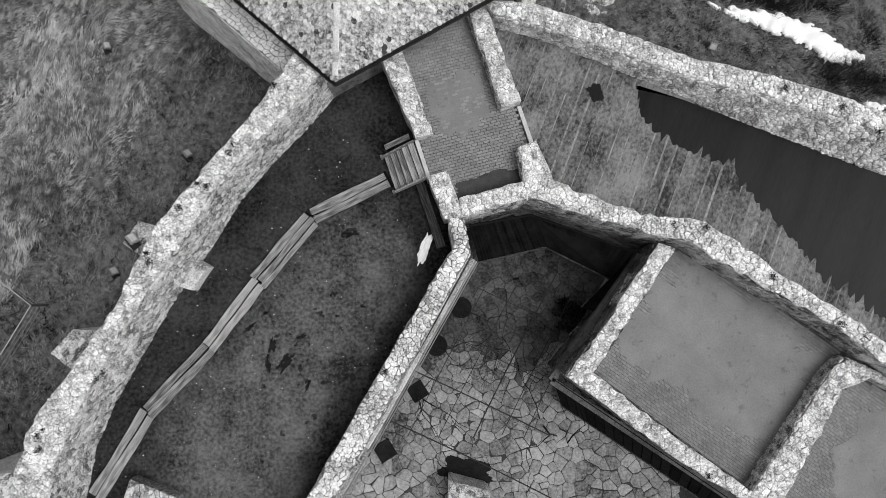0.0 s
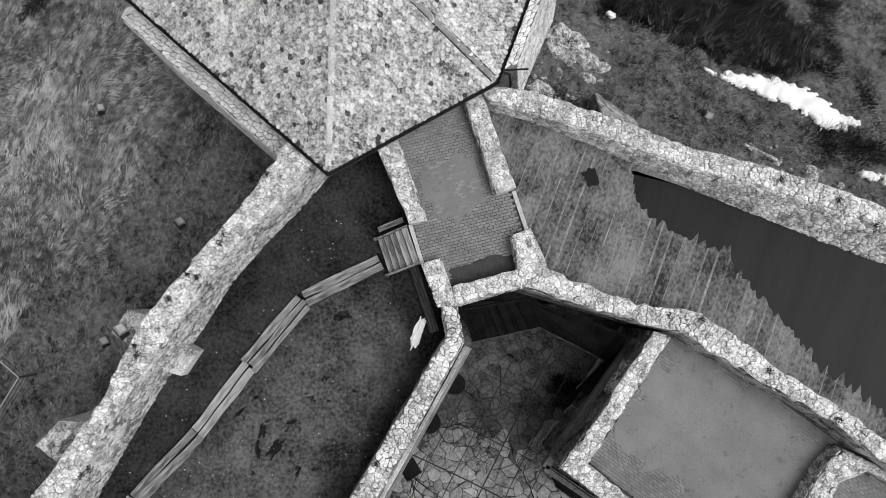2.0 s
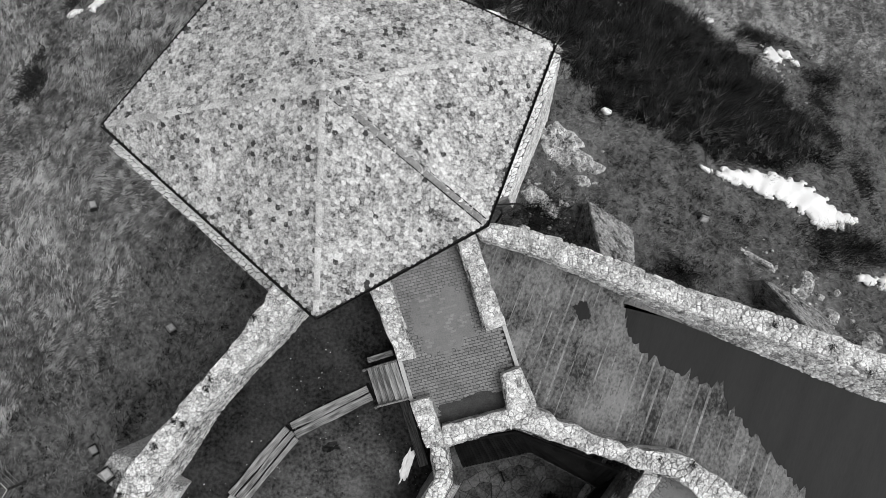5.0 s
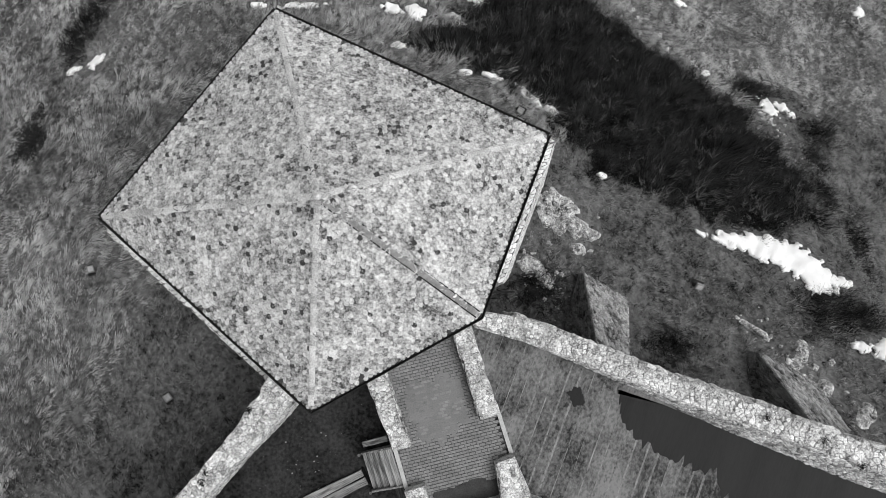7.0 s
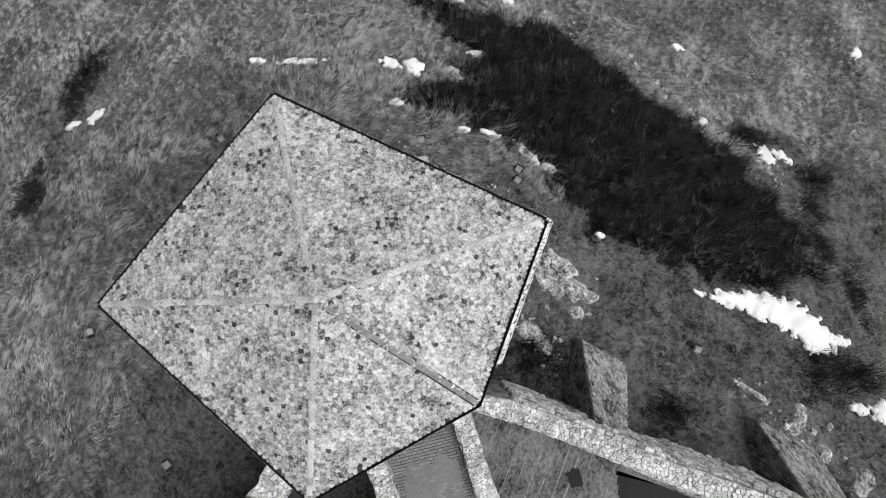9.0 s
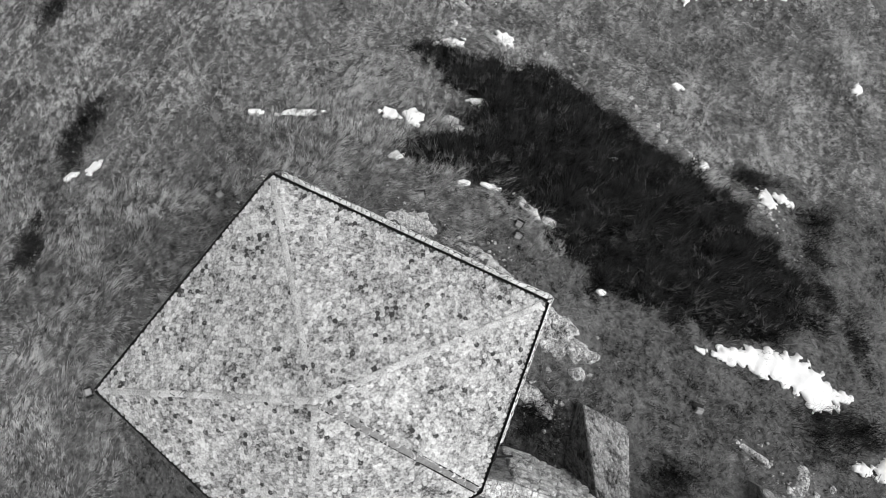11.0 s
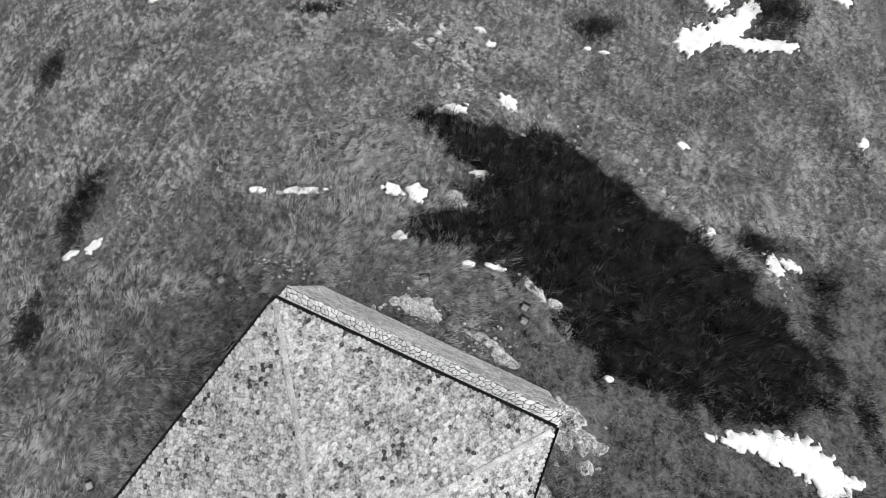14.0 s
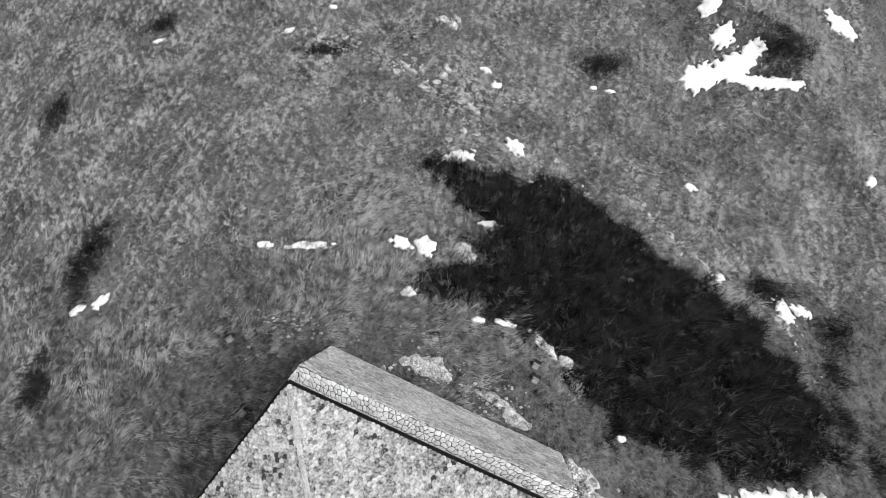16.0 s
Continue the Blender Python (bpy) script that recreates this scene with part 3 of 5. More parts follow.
g_, s_, lush = ~turf & ~trod, trod & ~turf, np.clip(1 + 0.3 * clump, 0.35, 1.8)
tufts("grass", tx[g_], ty[g_], combed[g_], R.lognormal(0.0, 0.25, int(g_.sum())) * lush[g_], 9, (0.16, 0.46), 0.26, M_GRASS, "long matted dry grass combed by the wind", rise=0.05 * np.clip(clump[g_], -1, 2))
tufts("short_grass", tx[s_], ty[s_], combed[s_], R.lognormal(0.0, 0.3, int(s_.sum())) * lush[s_], 9, (0.08, 0.24), 0.8, M_SHORT, "short dark grass beside the walls", rise=0.04 * np.clip(clump[s_], -1, 2))
tufts("turf", tx[turf], ty[turf], combed[turf] - 0.45, R.lognormal(0, 0.3, int(turf.sum())) * lush[turf], 10, (0.10, 0.26), 0.7, M_TURF, "short pale winter turf on the lower slope", rise=0.08 * np.clip(clump[turf], -1, 2))

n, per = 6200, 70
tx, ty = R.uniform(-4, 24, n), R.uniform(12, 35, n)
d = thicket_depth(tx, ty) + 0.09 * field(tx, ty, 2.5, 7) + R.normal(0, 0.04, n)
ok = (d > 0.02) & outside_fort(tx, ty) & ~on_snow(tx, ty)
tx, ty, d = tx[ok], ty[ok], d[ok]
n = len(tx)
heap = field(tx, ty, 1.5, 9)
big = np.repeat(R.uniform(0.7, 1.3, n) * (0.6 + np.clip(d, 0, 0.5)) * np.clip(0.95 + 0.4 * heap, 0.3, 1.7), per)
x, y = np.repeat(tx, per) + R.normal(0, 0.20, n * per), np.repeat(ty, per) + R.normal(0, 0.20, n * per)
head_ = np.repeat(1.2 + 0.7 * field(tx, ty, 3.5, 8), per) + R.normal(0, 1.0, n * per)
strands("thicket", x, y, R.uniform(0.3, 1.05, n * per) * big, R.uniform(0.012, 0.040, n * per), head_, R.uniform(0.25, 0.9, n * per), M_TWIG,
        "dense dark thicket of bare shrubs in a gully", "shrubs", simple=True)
n, per = 7000, 14
tx, ty = R.uniform(-6, 27, n), R.uniform(9, 36, n)
d = thicket_depth(tx, ty)
ok = (d > -0.25) & outside_fort(tx, ty) & (R.uniform(0, 1, n) < np.where(d < 0.02, 0.15, 0.45))
tx, ty = tx[ok], ty[ok]
n = len(tx)
big = np.repeat(R.uniform(0.5, 1.3, n), per)
strands("loose_shrubs", np.repeat(tx, per) + R.normal(0, 0.06, n * per), np.repeat(ty, per) + R.normal(0, 0.06, n * per), R.uniform(0.2, 0.65, n * per) * big, R.uniform(0.016, 0.045, n * per),
        np.repeat(1.2 + 0.7 * field(tx, ty, 3.5, 8), per) + R.normal(0, 0.8, n * per), R.uniform(0.4, 0.95, n * per), M_DRYTWIG, "spidery bare shrubs in and round the thicket", "shrubs", simple=True, base=np.repeat(ground_z(tx, ty) + np.where(d[ok] > 0, 0.3, 0.05), per))
# near-black leaves that deepen the shade under the shrubs
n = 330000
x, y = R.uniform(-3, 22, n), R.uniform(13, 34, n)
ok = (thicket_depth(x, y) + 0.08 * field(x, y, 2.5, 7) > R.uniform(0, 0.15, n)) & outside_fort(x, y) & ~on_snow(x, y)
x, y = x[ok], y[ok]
strands("leaf_litter", x, y, R.uniform(0.12, 0.3, len(x)), R.uniform(0.04, 0.09, len(x)), R.uniform(0, math.tau, len(x)), R.uniform(0.1, 0.5, len(x)), M_SHADED_LITTER,
        "dead leaves coloured near black for the shade under the thicket", "leaf litter", base=ground_z(x, y) + 0.05, simple=True)
sx_, sy_ = [], []
for cx, cy, rx, ry in COPSES:
    m_ = int(math.pi * rx * ry * 290)
    q_, r_ = R.uniform(0, math.tau, m_), R.uniform(0, 1, m_) ** 0.6
    wob = 1 + 0.35 * np.sin(q_ * 3 + cx) + 0.2 * np.sin(q_ * 7 + cy)
    sx_.append(cx + rx * r_ * wob * np.cos(q_))
    sy_.append(cy + ry * r_ * wob * np.sin(q_))
x, y = np.concatenate(sx_), np.concatenate(sy_)
ok = outside_fort(x, y)
x, y = x[ok], y[ok]
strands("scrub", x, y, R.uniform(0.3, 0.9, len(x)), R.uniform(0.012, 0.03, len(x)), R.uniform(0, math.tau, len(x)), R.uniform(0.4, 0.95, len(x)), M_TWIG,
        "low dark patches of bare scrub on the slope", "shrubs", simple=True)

# ---- the tower ----
EAVES = [(-5.15, 20.87), (4.31, 16.48), (1.99, 10.31), (-3.53, 7.24), (-10.76, 13.57)]
EAVE_Z, APEX = 1.61, Vector((-2.82, 13.72, 4.75))


def offset_outline(outline, amounts):
    """The outline with each side (from its corner to the next) moved outwards by its amount. The outline runs clockwise."""
    lines = []
    for i, (p, a) in enumerate(zip(outline, amounts)):
        q = outline[(i + 1) % len(outline)]
        d = Vector((q[0] - p[0], q[1] - p[1])).normalized()
        nrm = Vector((-d.y, d.x))
        lines.append((Vector(p) + nrm * a, d))
    out = []
    for i in range(len(lines)):
        (p, d), (q, e) = lines[i - 1], lines[i]
        den = d.x * e.y - d.y * e.x
        t = ((q.x - p.x) * e.y - (q.y - p.y) * e.x) / den
        out.append((p.x + d.x * t, p.y + d.y * t))
    return out


tower = thing("tower", "pentagonal stone tower with a shingled pyramid roof", "tower")
# sides run: north-east, east, south-east, south-west, north-west
ledge = offset_outline(EAVES, [0.42, 0.45, -0.55, 0.68, 0.30])
foot = offset_outline(EAVES, [0.62, 1.5, -0.55, 1.0, 0.7])
upper = offset_outline(EAVES, [-0.25, -0.25, -0.75, -0.25, -0.25])
LEDGE_Z, FOOT_Z = 0.15, -9.0
base = part("wall", loft([[(*p, FOOT_Z) for p in foot][::-1], [(*p, LEDGE_Z) for p in ledge][::-1], [(*p, LEDGE_Z + 0.12) for p in upper][::-1]]), M_MORTAR, tower, "battered lower wall of pale rubble")
part("upper_wall", prism(upper[::-1], LEDGE_Z - 0.05, EAVE_Z - 0.08), M_STONE_FACE, tower)
rng = random.Random(11)
coping, facing = [], []
for i in range(5):
    j = (i + 1) % 5
    a, b = Vector((*ledge[i], LEDGE_Z)), Vector((*ledge[j], LEDGE_Z))
    ua, ub = Vector((*upper[i], LEDGE_Z + 0.12)), Vector((*upper[j], LEDGE_Z + 0.12))
    if i != 2:
        coping += stones([a, b, ub, ua], (0.155, 0.22), rng, gap=0.016, rise=0.07, jitter=0.3)
    if i in (0, 1, 3):
        fa, fb = Vector((*foot[i], FOOT_Z)), Vector((*foot[j], FOOT_Z))
        low = 0.78
        facing += stones([b.lerp(fb, low), a.lerp(fa, low), a, b], (0.20, 0.18), rng, gap=0.008, rise=0.04, out=(a + b - ua - ub) / 2)
WORK.append((base, coping, M_COPING, facing, M_PLASTER, 260))

roof_rings = [[(*p, EAVE_Z - 0.14) for p in EAVES][::-1], [(*p, EAVE_Z - 0.02) for p in EAVES][::-1]]
v, f = loft(roof_rings)
f = f[:-1]
v.append(tuple(APEX - Vector((0, 0, 0.03))))
f += [(5 + i, 5 + (i + 1) % 5, 10) for i in range(5)]
roof = part("roof", (v, f), M_OLDSTONE, tower, "five-sided pyramid roof of pale round-ended shingles")

# one shingle: round-ended slab, x along the eave, y up the slope
TW, TE = 0.172, 0.142
prof = [(-TW * 0.5, 0.18), (-TW * 0.5, 0.0), (-TW * 0.40, -0.055), (-TW * 0.17, -0.088), (TW * 0.17, -0.088), (TW * 0.40, -0.055), (TW * 0.5, 0.0), (TW * 0.5, 0.18)]
NP = len(prof)
sv = [(x_ * 0.94, y_ + (0.006 if y_ < 0.1 else 0), 0.004 + (0.042 if y_ < 0.1 else 0.0)) for x_, y_ in prof] + [(x_, y_, -0.012 + (0.022 if y_ < 0.1 else 0.0)) for x_, y_ in prof]
sf = [tuple(range(NP))] + [(k, k + NP, (k + 1) % NP + NP, (k + 1) % NP) for k in range(NP)]
shingle_mesh = bpy.data.meshes.new("shingle")
shingle_mesh.from_pydata(sv, [], sf)
shingle_mesh.materials.append(M_SHINGLE)
rng = random.Random(3)
tiles = []
for i in range(5):
    a, b = Vector((*EAVES[(i + 1) % 5], EAVE_Z)), Vector((*EAVES[i], EAVE_Z))
    along = (b - a).normalized()
    up = (APEX - a) - along * (APEX - a).dot(along)
    rise, up = up.length, up.normalized()
    nrm = along.cross(up)
    length, peak = (b - a).length, (APEX - a).dot(along)
    rows_n = int(rise / TE)
    for r in range(rows_n):
        vv = 0.075 + r * TE
        s = vv / rise
        lo, hi = peak * s, length + (peak - length) * s
        k = int(lo / TW) - 1
        while k * TW < hi + TW:
            u = (k + (0.5 if r % 2 else 0.0)) * TW + rng.uniform(-0.02, 0.02)
            k += 1
            if lo + 0.03 < u < hi - 0.03:
                m = Matrix((along, up, nrm)).transposed().to_4x4()
                m.translation = a + along * u + up * (vv + rng.uniform(-0.02, 0.02)) + nrm * (0.008 + rng.uniform(0, 0.014))
                m = m @ pose(0, 0, 0, rng.gauss(0, 2.2), rng.gauss(0, 3.5), rng.gauss(0, 7.0))
                tiles.append(m)
tiles.sort(key=lambda m: (m.translation.x - 0.6) ** 2 + (m.translation.y - 11.5) ** 2)
for m in tiles[:300]:
    o = new("shingle", shingle_mesh)
    o.parent = roof
    o.matrix_world = m
bv, bf = np.array([(*p, 1) for p in sv]), np.array(sf[1:])
allv = np.concatenate([(bv @ np.array(m).T)[:, :3] for m in tiles[300:]])
allf = []
for k in range(len(tiles) - 300):
    allf += [tuple(q + k * 2 * NP for q in face) for face in sf]
part("shingle_field", (allv.tolist(), allf), M_SHINGLE, roof, kind="stuff")
# hips: overlapping half-round caps
hv, hf = loft([[(-0.10 * c, y_, 0.022 * s_) for c, s_ in ((1, -0.5), (0.75, 0.45), (0, 0.9), (-0.75, 0.45), (-1, -0.5))] for y_ in (0.0, 0.42)], closed=False, caps=False)
hip_mesh = bpy.data.meshes.new("hip_tile")
hip_mesh.from_pydata(hv, [], [q[::-1] for q in hf])
hip_mesh.materials.append(M_RIDGE)
hip_dark = hip_mesh.copy()
hip_dark.materials.clear()
hip_dark.materials.append(M_HOUSING)
for i in range(5):
    a = Vector((*EAVES[i], EAVE_Z + 0.02))
    d = (APEX - a).normalized()
    side = d.cross(Vector((0, 0, 1))).normalized()
    top = side.cross(d)
    k, step = 0.2, 0.36
    while k < (APEX - a).length - 0.2:
        o = new("hip_tile", hip_dark if i == 2 else hip_mesh)
        o.parent = roof
        m = Matrix((side, d, top)).transposed().to_4x4()
        m.translation = a + d * k + top * (0.02 + rng.uniform(0, 0.012))
        o.matrix_world = m @ pose(0, 0, 0, rng.gauss(1.2, 0.8), 0, rng.gauss(0, 1.5))
        k += step
part("finial", loft([[(APEX.x + r * math.cos(q), APEX.y + r * math.sin(q), APEX.z + h) for q in np.linspace(0, math.tau, 10, False)] for r, h in ((0.13, -0.05), (0.11, 0.05), (0.06, 0.10), (0.02, 0.13))]), M_RIDGE, roof, "small mortared cap at the peak")
ring_at = Vector((-3.24, 14.06, 4.42))
part("vent_ring", loft([[ring_at + Vector((math.cos(q) * (0.17 + 0.035 * math.cos(e)), math.sin(q) * (0.17 + 0.035 * math.cos(e)), 0.06 + 0.05 * math.sin(e))) for e in np.linspace(0, math.tau, 8, False)] for q in np.linspace(0, math.tau, 25)], caps=False), M_RIDGE, roof, "pale mortared ring beside the peak")
for s_ in (-0.115, 0.115):
    a = Vector((*EAVES[2], EAVE_Z + 0.03))
    d = (APEX - a).normalized()
    side = d.cross(Vector((0, 0, 1))).normalized()
    part("flashing", tube([a + d * 0.1 + side * s_, APEX - d * 0.15 + side * s_], [0.028, 0.028], 5), M_METAL, roof, "dark metal flashing strip")
for i in range(5):
    a, b = Vector((*EAVES[i], EAVE_Z - 0.06)), Vector((*EAVES[(i + 1) % 5], EAVE_Z - 0.06))
    d = (b - a).normalized()
    o_ = Vector((-d.y, d.x, 0))
    prof2 = [(0.0, 0.03), (0.02, -0.06), (0.07, -0.09), (0.12, -0.06), (0.135, 0.03), (0.115, 0.03), (0.07, -0.06), (0.02, 0.03)]
    part("gutter", loft([[p + o_ * u + Vector((0, 0, w_)) for u, w_ in prof2] for p in (a - d * 0.05, b + d * 0.05)]), M_METAL, roof, "dark metal gutter")
part("downpipe", tube([(1.98, 10.25, 1.5), (2.25, 10.9, 1.0), (2.6, 11.0, 0.5), (2.75, 10.95, -0.3), (2.78, 10.95, -4.6)], [0.05] * 5, 8), M_METAL, tower, "dark metal downpipe")
part("bracket", tube([(2.3, 11.1, 0.6), (3.25, 11.15, 0.6)], [0.035, 0.035], 6), M_METAL, tower)

# ---- walls ----
wall("wall_west", "long pale rubble curtain wall with a bare broken top",
     [(-4.9, 8.5), (-5.87, 6.84), (-6.82, 5.66), (-8.24, 3.91), (-9.49, 2.43), (-10.68, -0.19), (-11.97, -2.05), (-13.07, -3.6), (-13.7, -5.2), (-14.2, -8.5)],
     [(-4.05, 7.62), (-5.1, 6.35), (-6.1, 5.35), (-7.45, 3.75), (-8.5, 2.0), (-9.85, 0.0), (-10.95, -1.95), (-11.8, -3.5), (-12.45, -5.1), (-13.0, -8.5)],
     [1.35, 1.45, 1.45, 1.5, 1.5, 1.48, 1.45, 1.4, 1.3, 1.2], -8.5, -1.0, size=0.15, face=(0.22, 0.12), faces="b", count=300, rough_top=0.03, mortar=M_SMEAR)
wall("wall_east", "pale rubble curtain wall above a wet terrace",
     [(18.5, 5.0), (14.89, 6.1), (12.88, 6.86), (10.83, 7.6), (8.93, 8.16), (6.1, 9.25), (3.25, 10.3), (1.5, 10.5)],
     [(18.2, 4.2), (14.7, 5.4), (12.6, 6.2), (10.75, 6.85), (8.7, 7.5), (5.7, 8.68), (3.6, 9.45), (1.85, 9.95)],
     [1.4, 1.4, 1.45, 1.25, 0.95, 0.85, 0.8, 0.7], -8.0, -0.4, size=0.16, face=(0.24, 0.16), faces="b", count=300, rough_top=0.03, foot_b=[(18.2, 3.4), (14.7, 4.65), (12.6, 5.5), (10.75, 6.25), (8.7, 7.25), (5.7, 8.56), (3.6, 9.45), (1.85, 9.95)], mortar=M_SMEAR, facing=M_STONE)
EAST = [(18.5, 5.0), (14.89, 6.1), (12.88, 6.86), (10.83, 7.6), (8.93, 8.16), (6.1, 9.25), (3.25, 10.3)]
WORK[-1][3].extend(sum((stones([(*p, -4.4), (*q, -4.4), (*q, 0.75), (*p, 0.75)], (0.26, 0.6), random.Random(k + 70), gap=0.02, rise=0.14, out=(0.3, 0.95, 0)) for k, (p, q) in enumerate(zip(EAST, EAST[1:]))), []))
# dark rough stone on the south-west face, shade included in its tone
wall("wall_middle", "rubble wall between the upper terrace and the courtyards",
     [(3.75, 4.12), (5.37, 3.44), (7.38, 2.78), (8.64, 2.71), (9.65, 2.05), (11.58, 0.57), (13.4, -0.55), (14.6, -1.45), (17.5, -3.5)],
     [(2.95, 3.5), (4.8, 2.92), (7.0, 2.27), (8.35, 1.9), (9.3, 1.22), (11.3, 0.0), (13.1, -1.0), (14.2, -1.95), (17.0, -4.1)][::1],
     [0.55, 0.55, 0.65, 0.8, 0.95, 0.95, 0.95, 0.95, 0.95], -0.4, -3.8, size=0.18, face=(0.22, 0.12), faces="", count=260, facing=M_OLDSTONE, mortar=M_SMEAR, rough_top=0.026)
WORK[-1][3].extend(sum((stones([(*q, -1.6), (*p, -1.6), (*p, t0), (*q, t1)], (0.24, 0.12), random.Random(k), gap=0.012, rise=0.03, out=(-0.4, -0.9, 0))
                        for k, (p, q, t0, t1) in enumerate(zip([(2.95, 3.5), (4.8, 2.92), (7.0, 2.27), (8.35, 1.9), (9.3, 1.22), (11.3, 0.0), (13.1, -1.0)],
                                                               [(4.8, 2.92), (7.0, 2.27), (8.35, 1.9), (9.3, 1.22), (11.3, 0.0), (13.1, -1.0), (14.2, -1.95)],
                                                               [0.54, 0.54, 0.64, 0.79, 0.94, 0.94, 0.94], [0.54, 0.64, 0.79, 0.94, 0.94, 0.94, 0.94]))), []))
wall("wall_courtyard", "low rubble wall between the earth yard and the paved yard",
     [(-5.6, -8.2), (-3.56, -4.67), (-1.85, -1.77), (0.3, 1.79), (0.08, 3.1)], [(-4.8, -8.5), (-2.75, -5.0), (-1.1, -2.05), (0.93, 1.62), (0.68, 2.88)],
     [-0.1, 0.1, 0.3, 0.36, 0.42], -1.0, -3.8, size=0.18, face=(0.22, 0.12), faces="", count=200)
WORK[-1][3].extend(sum((stones([(*p, -1.9), (*q, -1.9), (*q, t1), (*p, t0)], (0.22, 0.11), random.Random(k + 40), gap=0.01, rise=0.04, out=(0.86, -0.5, 0))
                        for k, (p, q, t0, t1) in enumerate(zip([(-4.8, -8.5), (-2.75, -5.0), (-1.1, -2.05), (0.93, 1.62)], [(-2.75, -5.0), (-1.1, -2.05), (0.93, 1.62), (0.68, 2.88)],
                                                               [-0.11, 0.09, 0.29, 0.35], [0.09, 0.29, 0.35, 0.41]))), []))
wall("parapet_southwest", "short rubble parapet beside the wooden steps", [(-0.52, 4.3), (0.05, 2.8)], [(0.17, 4.5), (0.74, 2.86)], 0.46, -1.0, -1.0, faces="", count=80, mortar=M_SMEAR, rough_top=0.026)
wall("parapet_south", "low rubble parapet closing the paved landing", [(2.95, 3.5), (0.62, 2.83)], [(2.85, 4.1), (0.57, 3.52)], 0.50, -3.8, -0.3, faces="a", count=120, facing=M_OLDSTONE, mortar=M_SMEAR, rough_top=0.026)
wall("parapet_southeast", "short rubble parapet at the landing", [(3.26, 5.51), (3.95, 3.9)], [(2.64, 5.28), (2.9, 3.42)], 0.52, -0.4, -0.3, faces="b", count=80, mortar=M_SMEAR, rough_top=0.026)
wall("parapet_west", "rubble parapet running under the tower eaves", [(-2.75, 10.0), (-0.94, 5.67)][::1], [(-2.0, 10.4), (-0.35, 5.79)], 0.45, -1.0, -0.3, faces="b", count=120, mortar=M_SMEAR, rough_top=0.026)
wall("parapet_east", "rubble parapet between landing and terrace", [(2.78, 6.95), (1.55, 10.5)], [(2.09, 6.71), (0.95, 10.3)], 0.45, -0.4, -0.3, faces="b", count=120, mortar=M_SMEAR, rough_top=0.026)
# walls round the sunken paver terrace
wall("wall_box_west", "low rubble wall along the paver terrace", [(4.18, -2.63), (5.42, -1.17), (7.6, 1.95)], [(5.16, -2.54), (6.0, -1.35), (8.17, 1.75)], 0.02, -3.8, -0.9, faces="ab", face=(0.22, 0.12), count=160, facing=M_DARK_STONE, mortar=M_SMEAR, rough_top=0.026)
wall("wall_box_south", "low rubble wall along the paver terrace", [(13.0, -8.95), (9.87, -6.67), (7.98, -5.53), (4.18, -2.63)], [(13.6, -8.9), (10.45, -6.58), (8.35, -5.05), (5.16, -2.54)], 0.0, -3.8, -0.9, faces="ab", face=(0.22, 0.12), count=160, facing=M_DARK_STONE, mortar=M_SMEAR, rough_top=0.026)
wall("wall_box_east", "low rubble wall between two paver terraces", [(11.35, -7.2), (13.75, -3.19), (14.76, -2.82), (17.0, -3.9)], [(10.4, -6.7), (13.4, -2.52), (13.95, -2.1), (16.4, -3.3)], 0.02, -0.9, -0.9, faces="b", face=(0.22, 0.12), count=160, mortar=M_SMEAR, rough_top=0.026)

# buttresses and stubs
def block_stub(name, label, outline, z0, z1, slope=0.0, size=0.2):
    ob = part(name, prism(outline, z0, z1), M_STONE_FACE, None, label, "structure")
    ob["category"] = "buttress"
    rng_ = random.Random(len(WORK))
    c = (sum(p[0] for p in outline) / len(outline), sum(p[1] for p in outline) / len(outline))
    WORK.append((ob, stones([(*outline[0], z1), (*outline[1], z1), (*outline[2], z1), (*outline[3], z1)], size, rng_), M_STONE_FACE, [], M_STONE_FACE, 60))
    return ob


block_stub("buttress_1", "stone buttress carrying a floodlight outside the wall", [(-10.75, 2.0), (-10.0, 1.5), (-9.4, 2.5), (-10.25, 2.75)], -8.0, 0.9)
block_stub("buttress_2", "weathered stone buttress outside the wall", [(-13.0, -1.62), (-12.3, -2.15), (-11.4, -0.9), (-12.3, -0.85)], -8.0, 0.9)
block_stub("stub_yard", "stone stub at the foot of the wall", [(-9.4, 0.55), (-8.94, 0.42), (-8.40, 1.27), (-8.8, 1.5)], -1.0, -0.35)
block_stub("stub_yard_south", "pale stone coping at the end of the earth yard", [(-11.4, -7.6), (-9.2, -7.6), (-9.3, -6.75), (-10.95, -6.1)], -1.0, -0.4)
block_stub("stub_court", "pale stone pier in the paved yard", [(0.1, -8.2), (2.2, -8.2), (1.62, -7.34), (0.15, -6.95)], -3.8, -2.6)
block_stub("wall_south_west", "broken wall running out from the curtain wall", [(-18.0, -8.0), (-13.4, -8.0), (-13.2, -5.4), (-16.0, -5.6)], -8.0, 0.9)


